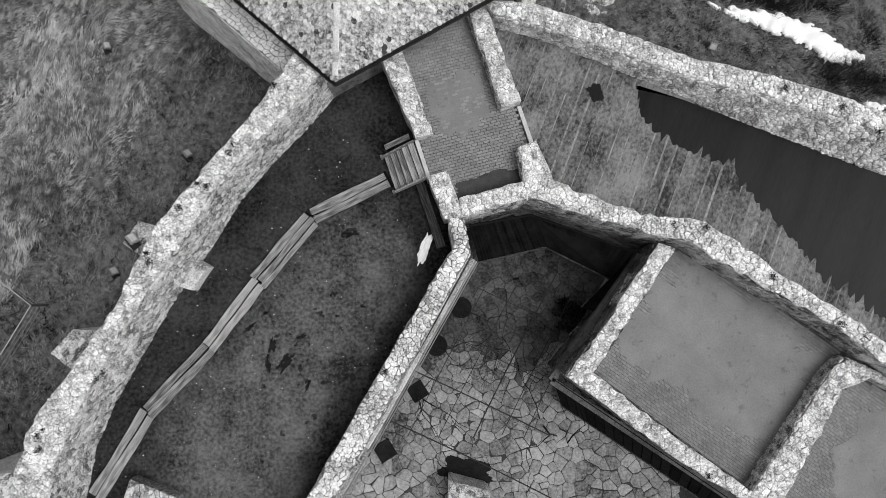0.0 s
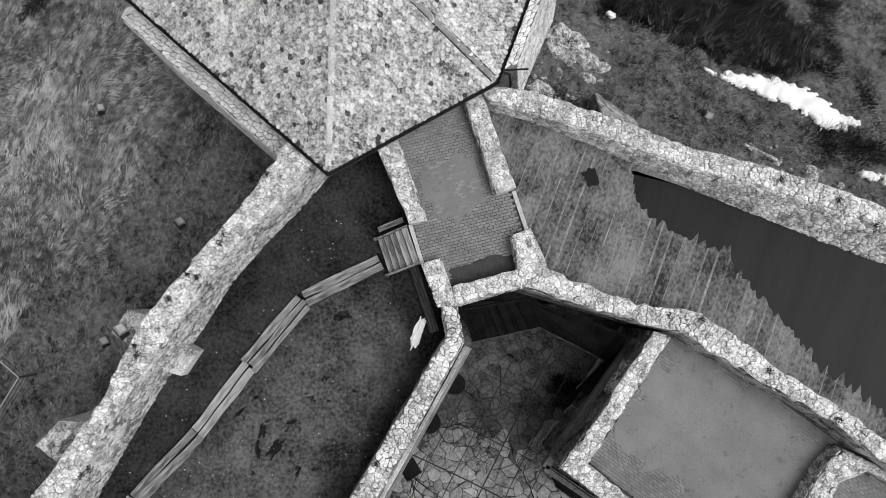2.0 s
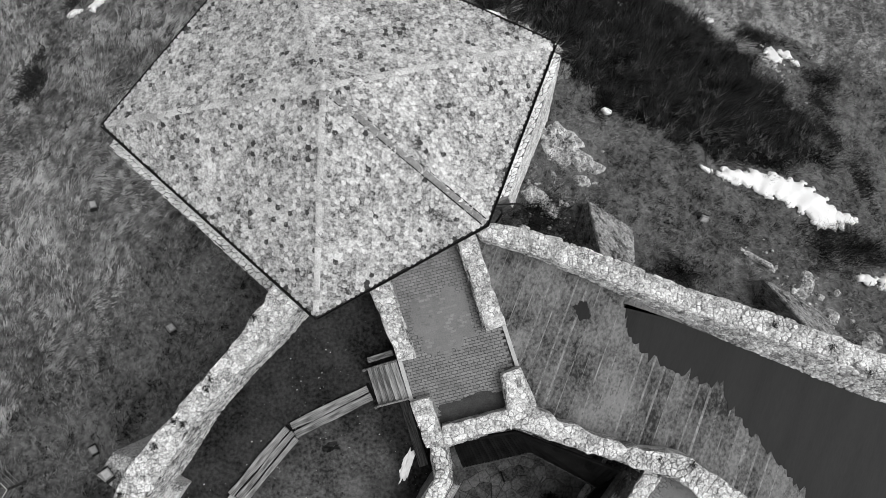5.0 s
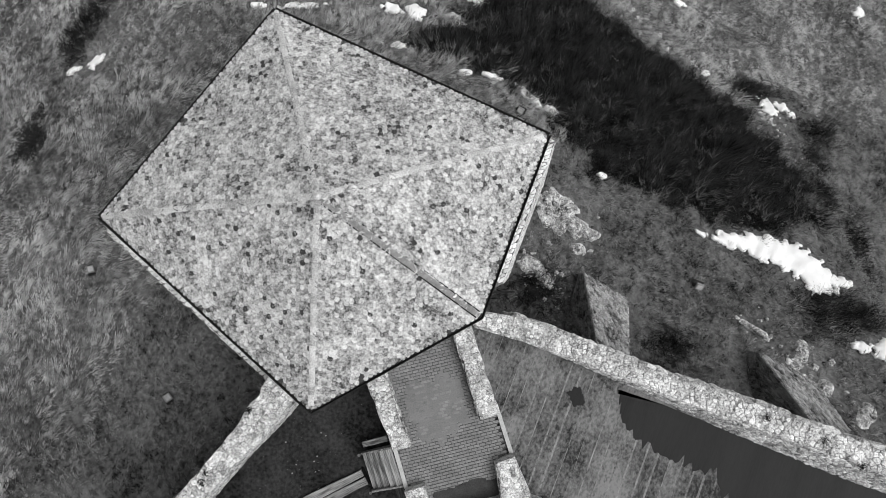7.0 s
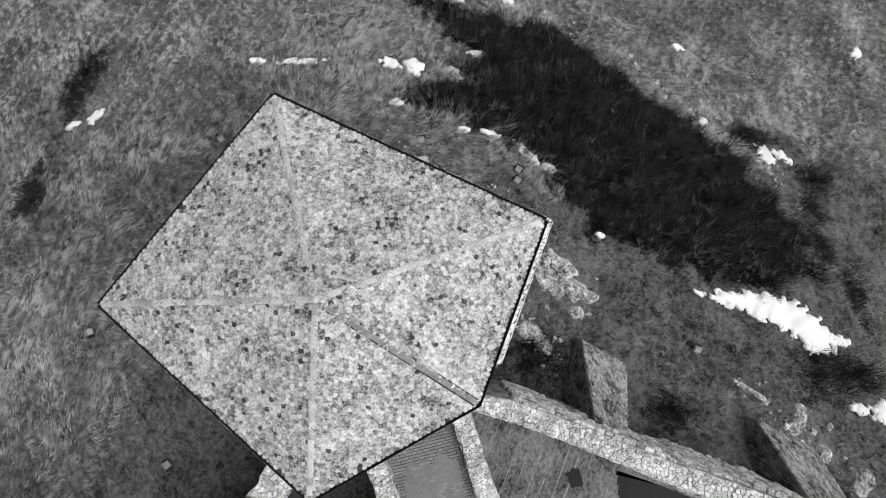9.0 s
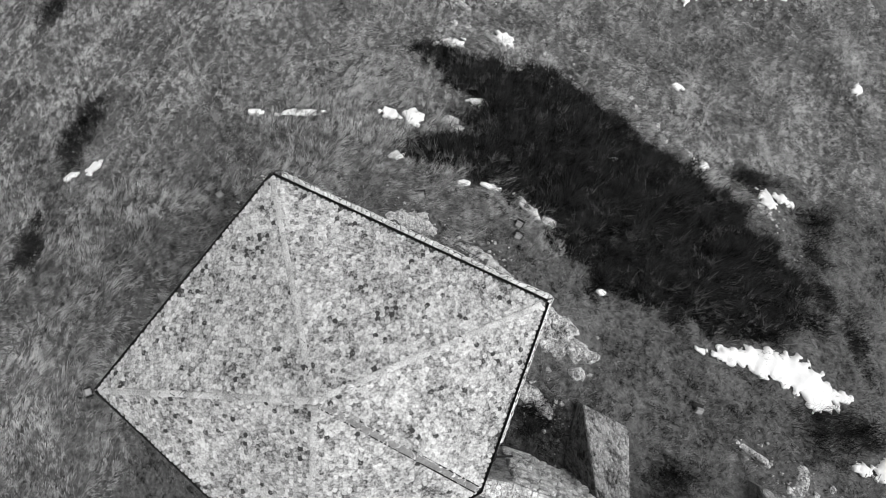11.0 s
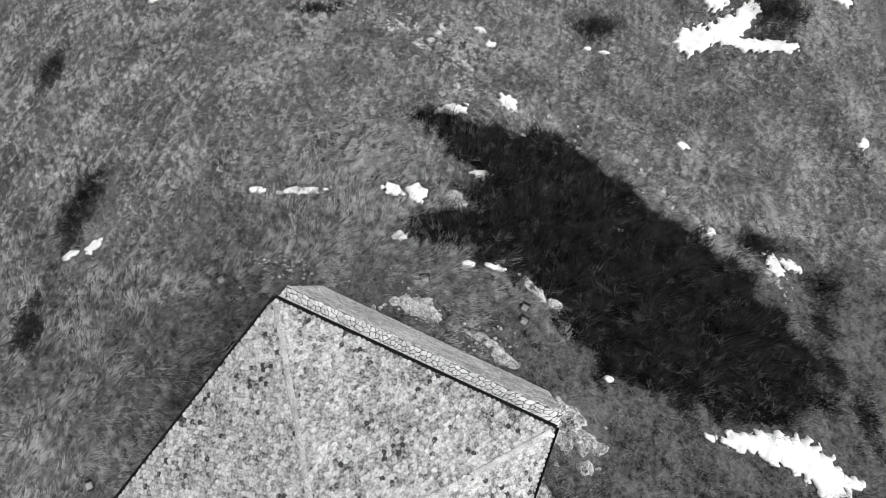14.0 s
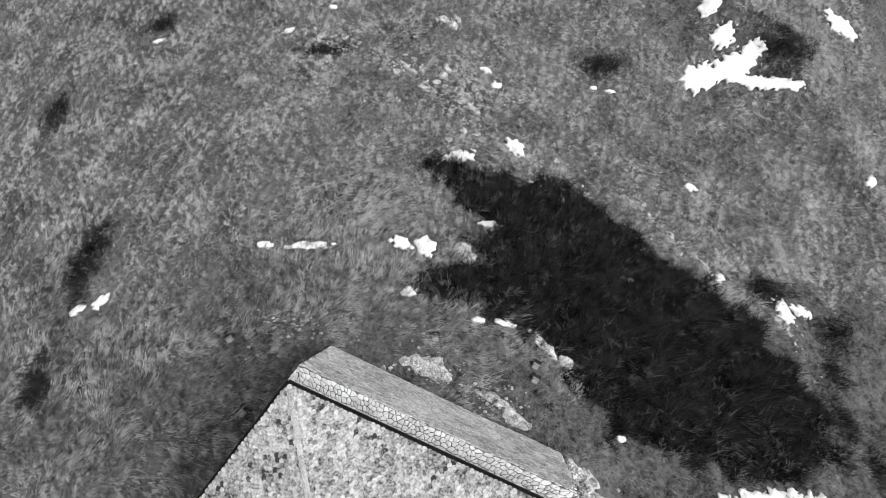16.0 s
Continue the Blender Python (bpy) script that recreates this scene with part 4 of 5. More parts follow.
def wedge(name, label, ridge_top, ridge_end, nose, wall_right, foot_left):
    """A ruined buttress: a steep dark flank, and a broad slope that falls from its ridge."""
    pts = [ridge_top, ridge_end, nose, wall_right, foot_left]
    low = [(p[0], p[1], gz(p[0], p[1]) - 1.2) for p in pts]
    v = [tuple(p) for p in pts] + low
    split = [(0, 1, 2), (0, 2, 3)] if v[0][2] + v[2][2] < v[1][2] + v[3][2] else [(0, 1, 3), (1, 2, 3)]
    f = split + [(0, 4, 1), (1, 6, 7, 2), (2, 7, 8, 3), (4, 9, 6, 1), (0, 3, 8, 5), (0, 5, 9, 4), (5, 8, 7, 6, 9)]
    ob = part(name, (v, f), M_MORTAR, None, label, "structure")
    ob["category"] = "buttress"
    rng_ = random.Random(9)
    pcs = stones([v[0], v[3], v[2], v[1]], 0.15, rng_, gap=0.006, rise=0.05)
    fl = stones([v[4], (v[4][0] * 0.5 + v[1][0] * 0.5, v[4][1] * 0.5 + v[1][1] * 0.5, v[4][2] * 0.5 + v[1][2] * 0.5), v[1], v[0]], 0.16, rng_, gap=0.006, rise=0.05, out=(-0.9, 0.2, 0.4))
    # flanks get the darker stone so that they read as shaded
    WORK.append((ob, pcs, M_OLDSTONE, fl, M_DARK_STONE, 80))


wedge("buttress_3", "ruined sloping buttress of rough stone", (6.6, 9.0, -0.9), (6.92, 12.1, -4.2), (9.1, 10.95, -4.9), (8.2, 8.3, -2.3), (6.0, 9.7, -4.4))
wedge("buttress_4", "ruined sloping buttress of rough stone", (14.6, 6.2, -0.9), (14.32, 8.7, -4.0), (17.2, 7.5, -5.0), (17.6, 5.1, -2.8), (13.7, 7.0, -4.6))

# ---- floors ----
def slab(name, outline, z0, z1, material, label, category="floor"):
    ob = part(name, prism(outline, z0, z1), material, None, label, "structure")
    ob["category"] = category
    return ob


T1 = [(-0.5, 4.2), (0.3, 3.0), (3.3, 3.9), (2.95, 5.6), (2.5, 6.9), (1.2, 10.6), (-2.35, 10.2), (-0.82, 5.7)]
landing = slab("floor_landing", T1, -1.0, -0.04, M_JOINT, "paved landing of small concrete pavers with a damp end")
T2 = [(1.2, 10.6), (2.4, 6.9), (2.95, 5.6), (3.3, 3.8), (5.2, 3.0), (8.6, 2.2), (9.5, 1.7), (18.5, -4.5), (18.5, 4.6), (10.7, 7.0), (5.6, 8.9), (2.4, 9.9)]
terrace = slab("floor_terrace", T2, -1.0, -0.119, M_SEAM, "wet screeded terrace laid in strips")
T3 = [(4.3, -2.65), (7.7, 1.9), (8.4, 1.9), (9.4, 1.4), (14.3, -1.7), (18.5, -4.6), (18.5, -9), (12.9, -9)]
box_floor = slab("floor_box", T3, -3.9, -0.59, M_JOINT, "silted paver terrace below the wall")
YARD = [(-13.2, -9), (-5.3, -9), (-3.3, -4.9), (-1.5, -1.9), (0.5, 1.7), (0.3, 3.1), (-0.5, 4.3), (-0.85, 5.7), (-2.6, 10.2), (-3.6, 8.0), (-5.2, 6.5), (-7.6, 3.8), (-9.0, 2.0), (-10.2, 0), (-12.2, -3.5)]
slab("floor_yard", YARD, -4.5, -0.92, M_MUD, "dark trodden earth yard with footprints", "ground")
COURT = [(-6.0, -12), (13.2, -12), (13.2, -6), (7.8, 2.6), (0.5, 3.2), (0.4, 1.5)]
court = slab("floor_court", COURT, -4.5, -3.70, M_FLAGBED, "sunken yard of irregular slate flagstones")

# uneven surface of the earth yard
yx, yy = np.meshgrid(np.arange(-13.4, 0.8, 0.065), np.arange(-9, 10.3, 0.065))
keep = np.array([[inside(a_, b_, YARD) for a_, b_ in zip(r1, r2)] for r1, r2 in zip(yx, yy)])
rk = random.Random(21)
prints = [(rk.gauss(-4.6, 2.0), rk.gauss(-1.2, 2.6), rk.uniform(0, 3.1), rk.uniform(0.06, 0.14)) for _ in range(90)]
prints += [(-3.5, 2.5, 0.5, 0.35), (-5.2, -2.4, 1.6, 0.2)]
yz = np.full(yx.shape, -0.895)
for r1 in range(yx.shape[0]):
    for c1 in range(yx.shape[1]):
        if keep[r1, c1]:
            yz[r1, c1] += 0.03 * noise.noise((yx[r1, c1] * 1.5, yy[r1, c1] * 1.5, 2)) + 0.012 * noise.noise((yx[r1, c1] * 5, yy[r1, c1] * 5, 7))
for px_, py_, ang, rad in prints:
    u = (yx - px_) * math.cos(ang) + (yy - py_) * math.sin(ang)
    w_ = -(yx - px_) * math.sin(ang) + (yy - py_) * math.cos(ang)
    g = np.exp(-((u / rad) ** 2 + (w_ / (rad * 0.45)) ** 2) * 1.5)
    yz += -0.13 * g + 0.05 * np.exp(-(np.sqrt((u / rad) ** 2 + (w_ / (rad * 0.45)) ** 2) - 1.4) ** 2 * 6)
RUTS = [(-3.32, 2.45, 0.30, 0.10, 20), (-6.3, -1.7, 0.42, 0.13, 65), (-5.78, -2.27, 0.46, 0.14, 50), (-6.35, -2.35, 0.3, 0.07, 95), (-7.05, -0.95, 0.22, 0.07, 40), (-5.2, -1.3, 0.2, 0.06, 20), (-4.9, -3.0, 0.24, 0.06, 70)]
for px_, py_, a_, b_, turn in RUTS:
    u = (yx - px_) * math.cos(radians(turn)) + (yy - py_) * math.sin(radians(turn))
    w_ = -(yx - px_) * math.sin(radians(turn)) + (yy - py_) * math.cos(radians(turn))
    r_ = np.hypot(u / (a_ * 1.5), w_ / (b_ * 2.2))
    yz = np.where(r_ < 1, np.minimum(yz, -0.905), yz) + 0.03 * np.exp(-(r_ - 1.35) ** 2 * 14)
nr, nc = yx.shape
yq = [(r1 * nc + c1, r1 * nc + c1 + 1, (r1 + 1) * nc + c1 + 1, (r1 + 1) * nc + c1) for r1 in range(nr - 1) for c1 in range(nc - 1)
      if keep[r1, c1] and keep[r1 + 1, c1] and keep[r1, c1 + 1] and keep[r1 + 1, c1 + 1]]
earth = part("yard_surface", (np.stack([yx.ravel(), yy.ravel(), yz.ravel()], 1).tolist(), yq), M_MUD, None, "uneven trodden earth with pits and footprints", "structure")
# pale middle of the yard; outside it the colour holds damp and shade
DRY_LIT = [(-4.6, 2.9), (-2.2, 3.3), (-1.5, 2.0), (-2.2, -0.6), (-4.0, -3.8), (-5.6, -6.0), (-6.5, -8.8), (-9.0, -8.0), (-10.4, -5.4), (-9.7, -3.8), (-7.3, -0.5), (-5.7, 1.3)]
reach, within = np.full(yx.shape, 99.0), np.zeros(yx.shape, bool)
for (x0, y0), (x1, y1) in zip(DRY_LIT, DRY_LIT[1:] + DRY_LIT[:1]):
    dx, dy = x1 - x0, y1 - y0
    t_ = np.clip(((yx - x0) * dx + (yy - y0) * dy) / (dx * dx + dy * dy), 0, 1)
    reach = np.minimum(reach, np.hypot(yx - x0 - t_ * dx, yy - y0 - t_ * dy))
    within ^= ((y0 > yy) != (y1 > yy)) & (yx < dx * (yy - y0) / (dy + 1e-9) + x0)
# fades from the pale middle to margins with shade painted in
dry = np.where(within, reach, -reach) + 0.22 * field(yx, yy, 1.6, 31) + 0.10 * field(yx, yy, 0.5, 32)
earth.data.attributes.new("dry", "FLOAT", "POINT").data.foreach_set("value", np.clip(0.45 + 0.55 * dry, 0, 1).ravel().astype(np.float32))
for p in earth.data.polygons:
    p.use_smooth = True


rp = random.Random(5)
pebbles = []
for k in range(700):
    px_, py_ = rp.uniform(-13, 0.3), rp.uniform(-8, 7)
    if not inside(px_, py_, YARD):
        continue
    r_ = rp.choice((0.006, 0.008, 0.010, 0.013, 0.025))
    pebbles.append(loft([[(px_ + r_ * q * math.cos(t_ + k), py_ + r_ * q * math.sin(t_ + k) * 0.8, -0.90 + h_ * r_) for t_ in (0, 1.2, 2.5, 3.7, 5.0)] for q, h_ in ((1, 0), (1.1, 1.2), (0.5, 2.2))]))
tagged(part("gravel", joined(pebbles), M_ROCK), "scattered pale pebbles on the earth yard", "gravel", kind="stuff")


def bond(outline, angle, z, length, width, gap, rng_, thick=0.05):
    """Pavers in running bond over the outline, the courses turned by angle."""
    ca, sa = math.cos(radians(angle)), math.sin(radians(angle))
    loc = [(px_ * ca + py_ * sa, -px_ * sa + py_ * ca) for px_, py_ in outline]
    u0, u1 = min(p[0] for p in loc), max(p[0] for p in loc)
    v0, v1 = min(p[1] for p in loc), max(p[1] for p in loc)
    made, r_ = [], 0
    vv_ = v0
    while vv_ < v1:
        uu = u0 - (length / 2 if r_ % 2 else 0) + rng_.uniform(-0.01, 0.01)
        while uu < u1:
            cu, cv = uu + length / 2, vv_ + width / 2
            if inside(cu * ca - cv * sa, cu * sa + cv * ca, outline):
                zt = z + rng_.uniform(-0.006, 0.004)
                hl, hw = length / 2 - gap, width / 2 - gap
                ring0 = [(cu + a_ * hl, cv + b_ * hw) for a_, b_ in ((-1, -1), (1, -1), (1, 1), (-1, 1))]
                ring1 = [(cu + a_ * (hl - 0.006), cv + b_ * (hw - 0.006)) for a_, b_ in ((-1, -1), (1, -1), (1, 1), (-1, 1))]
                turn = lambda ring_, h_: [(p * ca - q * sa, p * sa + q * ca, h_) for p, q in ring_]
                v_, f_ = loft([turn(ring0, z - thick), turn(ring0, zt - 0.006), turn(ring1, zt)])
                made.append((v_, f_[:-2] + f_[-1:]))
            uu += length
        vv_ += width
        r_ += 1
    return made


def sheet(name, cx, cy, rx, ry, turn, z, material, label, category, ragged=0.25, seed=0, steps=90, wave=1.6, clip=None):
    """A thin film with a ragged outline lying on a floor."""
    pts = []
    for k in range(steps):
        q = k / steps * math.tau
        r_ = 1 + ragged * noise.noise((math.cos(q) * wave, math.sin(q) * wave, seed)) + ragged * 0.5 * noise.noise((math.cos(q) * 5 * wave, math.sin(q) * 5 * wave, seed + 9))
        # squarish plan
        sq = (abs(math.cos(q)) ** 4 + abs(math.sin(q)) ** 4) ** -0.25
        px_, py_ = rx * r_ * sq * math.cos(q), ry * r_ * sq * math.sin(q)
        pts.append((cx + px_ * math.cos(radians(turn)) - py_ * math.sin(radians(turn)), cy + px_ * math.sin(radians(turn)) + py_ * math.cos(radians(turn))))
    ob = part(name, loft([[(*p, z - 0.004) for p in pts], [(*p, z) for p in pts]]), material, None, label, "structure")
    ob["category"] = category
    return ob


# wet strip of the terrace: standing water with a toothed edge along the strips
sdir = Vector((0.36, 0.93)).normalized()
scross = Vector((sdir.y, -sdir.x))
# where the water's edge crosses each strip, as distances along the terrace and across it
rw = random.Random(4)
edge = []
EDGE = [(7.05, 7.7), (7.1, 6.6), (7.9, 5.75), (8.9, 5.2), (10.3, 4.75), (11.2, 3.4), (12.7, 1.75), (13.5, 0.55), (15.6, -0.9), (18.3, -2.6)]
for (xa, ya), (xb, yb) in zip(EDGE, EDGE[1:]):
    nseg = max(2, int(math.dist((xa, ya), (xb, yb)) / 0.11))
    for k in range(nseg):
        t_ = k / nseg
        tooth = 0.22 * noise.noise((xa + t_ * 3, ya * 2 + t_ * 7, 1.0)) + (rw.uniform(0.1, 0.38) * rw.choice((1, 1, -0.8)) if rw.random() < 0.22 else rw.uniform(-0.07, 0.07))
        edge.append((xa + (xb - xa) * t_ + sdir.x * tooth, ya + (yb - ya) * t_ + sdir.y * tooth))
pool = edge + [(18.4, 3.45), (14.75, 4.75), (12.6, 5.6), (10.7, 6.35), (8.7, 7.15)]
ob = part("water_film", loft([[(*p, -0.112) for p in pool], [(*p, -0.106) for p in pool]]), M_WATER, None, "thin dark standing water on the terrace", "structure")
ob["category"] = "water"
for k, (px_, py_, a_, b_, turn) in enumerate(RUTS):
    sheet("wet_rut", px_, py_, a_ * 0.85, b_ * 0.9, turn, -0.897, M_BLACK, "small dark rut in the trodden earth", "puddle", 0.9, 20 + k, wave=1.5)
sheet("puddle", 5.55, 7.45, 0.25, 0.3, 20, -0.105, M_WATER, "small dark puddle on the terrace", "water", 0.4, 3)
sheet("damp_patch", 1.75, 3.95, 1.25, 0.55, 14, 0.012, M_DAMP, "dark damp moss over the pavers", "moss", 0.22, 5, wave=2.5)
sheet("silt_landing", 0.55, 7.1, 0.95, 1.15, 20, 0.0005, M_SILT, "silt film over the pavers", "silt", 0.5, 8, wave=2.4)
sheet("silt_box", 9.95, -1.9, 3.5, 2.2, -36, -0.5445, M_SILT, "grey silt film over the pavers", "silt", 0.4, 12, steps=220, wave=4)
sheet("silt_box_east", 16.3, -6.6, 2.6, 2.2, -36, -0.5445, M_SILT, "grey silt film over the pavers", "silt", 0.2, 15, wave=3)


def kerb(name, a, b, width, z0, z1, material, label):
    a, b = Vector(a), Vector(b)
    d = (b - a).normalized()
    s = Vector((-d.y, d.x)) * width / 2
    ob = part(name, prism([tuple(a + s), tuple(a - s), tuple(b - s), tuple(b + s)], z0, z1), material, None, label, "structure")
    ob["category"] = "kerb"


kerb("kerb_east", (2.75, 6.9), (3.2, 5.5), 0.14, -0.4, 0.05, M_KERB, "pale concrete kerb at the landing's edge")
kerb("kerb_west", (-0.92, 5.7), (-0.48, 4.3), 0.14, -1.0, 0.05, M_KERB, "pale concrete kerb above the wooden steps")

# ---- wooden things in the earth yard ----
def board(length, width, thick, rng_, bow=0.03):
    """A weathered plank along x, with slightly wandering edges."""
    rings = []
    k1, k2 = rng_.uniform(0, 9), rng_.uniform(0, 9)
    for i_ in range(9):
        u_ = length * (i_ / 8 - 0.5)
        e1, e2 = bow * noise.noise((u_ * 0.9, k1, 0)), bow * noise.noise((u_ * 0.9, k2, 0))
        h_ = 0.012 * noise.noise((u_, k1, k2))
        y0_, y1_ = -width / 2 + e1, width / 2 + e2
        rings.append([(u_, y0_, h_), (u_, y1_, h_), (u_, y1_, thick + h_), (u_, y1_ - 0.012, thick + 0.008 + h_), (u_, y0_ + 0.012, thick + 0.008 + h_), (u_, y0_, thick + h_)])
    return loft(rings)


LINE = [(-1.98, 4.48), (-4.78, 3.08), (-6.72, 0.72), (-8.47, -1.65), (-10.62, -3.98), (-12.35, -6.85)]
rng = random.Random(8)
for k, (p, q) in enumerate(zip(LINE, LINE[1:])):
    d = Vector((q[0] - p[0], q[1] - p[1]))
    walkway = thing("plank_walkway", "walkway of weathered grey planks laid on the earth", "walkway", "plank walkway spans")
    walkway.matrix_world = pose((p[0] + q[0]) / 2, (p[1] + q[1]) / 2, -0.86, 0, 0, math.degrees(math.atan2(d.y, d.x)))
    widths = [0.27, 0.27] if k != 1 else [0.24, 0.20, 0.17]
    total, c_ = sum(widths) + 0.05 * (len(widths) - 1), 0.0
    for i_, w_ in enumerate(widths):
        o = part("plank", board(d.length + rng.uniform(-0.14, 0.04), w_, 0.05, rng, 0.06), M_BOARD, walkway)
        o.matrix_basis = pose(rng.uniform(-0.08, 0.08), c_ + w_ / 2 - total / 2, 0.05 + 0.012 * i_, 0, 0, rng.uniform(-0.5, 0.5))
        c_ += w_ + 0.05
    for e_ in (-0.5, 0.5):
        o = part("bearer", box(0.08, 0.64, 0.07, 0.01), M_DARKWOOD, walkway)
        o.matrix_basis = pose(e_ * (d.length - 0.05), 0, -0.03)

steps = thing("wooden_steps", "weathered wooden steps from the landing down to the yard", "stairs")
steps.matrix_world = pose(-0.80, 5.02, -0.9, 0, 0, 180 + 19)
for k in range(5):
    o = part("tread", board(1.30, 0.235, 0.04, rng, 0.015), M_BOARD, steps)
    o.matrix_basis = pose(0.13 + 0.235 * k, 0, 0.80 - 0.165 * k, 0, 0, 90)
for s in (-0.69, 0.69):
    o = part("stringer", loft([[(0.0, s - 0.03, 0.55), (0.0, s + 0.03, 0.55), (0.0, s + 0.03, 0.98), (0.0, s - 0.03, 0.98)],
                               [(1.32, s - 0.03, 0.0), (1.32, s + 0.03, 0.0), (1.32, s + 0.03, 0.26), (1.32, s - 0.03, 0.26)]]), M_BOARD, steps)
o = part("side_board", board(1.05, 0.2, 0.05, rng, 0.01), M_BOARD, steps)
o.matrix_basis = pose(0.55, -0.98, 0.42, 0, 22, 0)
for s in (-0.69, 0.69):
    o = part("post", box(0.09, 0.09, 0.42, 0.01), M_BOARD, steps)
    o.matrix_basis = pose(1.28, s, 0)

beam = tagged(part("timber_beam", board(2.5, 0.33, 0.28, rng, 0.02), M_OLDWOOD), "dark squared timber lying against the wall", "beam")
beam.matrix_world = pose(-0.45, 3.1, -0.9, 0, 0, -72)

# ---- paved court: pent roofs, planting pits, wires and vines ----
def pent_roof(label, top, eave, n_ribs):
    """A steep dark board roof between its top edge and its eave."""
    t0, t1, e0, e1 = (Vector(p) for p in (*top, *eave))
    th = thing("pent_roof", label, "roof")
    nn = (t1 - t0).cross(e0 - t0).normalized()
    if nn.z < 0:
        nn = -nn
    dn = nn * -0.05
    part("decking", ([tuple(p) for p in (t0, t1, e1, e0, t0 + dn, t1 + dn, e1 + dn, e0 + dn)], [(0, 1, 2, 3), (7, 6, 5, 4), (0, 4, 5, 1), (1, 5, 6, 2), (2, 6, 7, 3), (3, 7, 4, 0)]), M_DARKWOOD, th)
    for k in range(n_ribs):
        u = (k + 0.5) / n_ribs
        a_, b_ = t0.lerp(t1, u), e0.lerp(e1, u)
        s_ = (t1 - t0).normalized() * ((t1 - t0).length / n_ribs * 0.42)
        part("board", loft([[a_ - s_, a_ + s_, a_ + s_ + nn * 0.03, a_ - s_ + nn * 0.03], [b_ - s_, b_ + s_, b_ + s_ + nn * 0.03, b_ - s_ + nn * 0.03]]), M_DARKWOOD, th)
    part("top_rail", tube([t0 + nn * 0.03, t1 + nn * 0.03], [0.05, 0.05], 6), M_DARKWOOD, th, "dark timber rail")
    part("fascia", tube([e0 + nn * 0.02, e1 + nn * 0.02], [0.04, 0.04], 6), M_OLDWOOD, th, "weathered eaves rail")
    return th


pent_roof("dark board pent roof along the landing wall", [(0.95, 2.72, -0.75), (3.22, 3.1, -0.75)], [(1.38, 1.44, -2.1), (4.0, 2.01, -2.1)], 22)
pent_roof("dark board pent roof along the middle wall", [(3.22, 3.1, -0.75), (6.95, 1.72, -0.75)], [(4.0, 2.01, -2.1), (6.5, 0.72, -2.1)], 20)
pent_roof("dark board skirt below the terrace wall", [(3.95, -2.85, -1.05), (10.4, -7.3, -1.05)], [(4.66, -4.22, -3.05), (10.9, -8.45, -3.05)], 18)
for a, b in (((3.9, -2.95), (7.3, 1.6)), ((3.9, -2.95), (10.5, -7.35))):
    kerb("ledge", a, b, 0.26, -1.3, -1.0, M_DARK_STONE, "worn dark stone ledge below the terrace wall")
# added boards that stand in for the black shade in this corner
pent_roof("dark boards added for the shade in the corner below the terrace", [(7.3, 1.6, -1.05), (5.75, -0.5, -1.05)], [(6.5, 0.72, -2.1), (5.35, -0.35, -2.1)], 12)
eaves = thing("timber_eaves", "weathered timber boards along the yard side of the wall", "boards")
ea, eb = Vector((1.05, 1.45)), Vector((-4.55, -8.3))
ed = (eb - ea).normalized()
eo = Vector((-ed.y, ed.x))
for k_, (off_, z_, w_) in enumerate(((0.02, -0.06, 0.14), (0.13, -0.22, 0.10))):
    for i_ in range(3):
        p_ = ea.lerp(eb, (i_ + 0.5) / 3) + eo * off_
        o = part("board", board((eb - ea).length / 3 - 0.02, w_, 0.04, rng, 0.03), M_STONE_FACE if k_ == 0 else M_BOARD, eaves)
        o.matrix_world = pose(p_.x, p_.y, z_, 0, 0, math.degrees(math.atan2(ed.y, ed.x))) @ pose(0, 0, 0, 25)
part("rail", tube([(ea.x + eo.x * 0.24, ea.y + eo.y * 0.24, -0.6), (eb.x + eo.x * 0.24, eb.y + eo.y * 0.24, -0.6)], [0.018, 0.018], 6), M_HOUSING, eaves)
for cx, cy, rr, round_ in ((0.74, -0.36, 0.40, True), (-0.28, -1.9, 0.40, True), (-1.07, -3.74, 0.34, False), (-2.4, -6.1, 0.36, False)):
    pit = thing("planting_pit", "planting pit with dark soil in the flagstones", "planting pit", "planting pits")
    pit.matrix_world = pose(cx, cy, -3.7, 0, 0, 32)
    sides = 16 if round_ else 4
    off = 0 if round_ else math.pi / 4
    k_ = 1.0 if round_ else 1.3
    ring = lambda r_, h_: [(r_ * k_ * math.cos(off + q * math.tau / sides), r_ * k_ * math.sin(off + q * math.tau / sides), h_) for q in range(sides)]
    part("rim", loft([ring(rr, 0.0), ring(rr + 0.04, 0.09), ring(rr, 0.10), ring(rr - 0.05, 0.09), ring(rr - 0.05, 0.0)], caps=False), M_BLACK, pit)
    part("soil", loft([ring(rr - 0.04, 0.0), ring(rr - 0.04, 0.075)]), M_BLACK, pit)

WZ = -2.35
trellis = thing("wire_trellis", "sagging wire trellis stretched over the paved yard", "trellis")
cdir, ddir = Vector((0.9, -0.43)), Vector((0.47, 0.88))
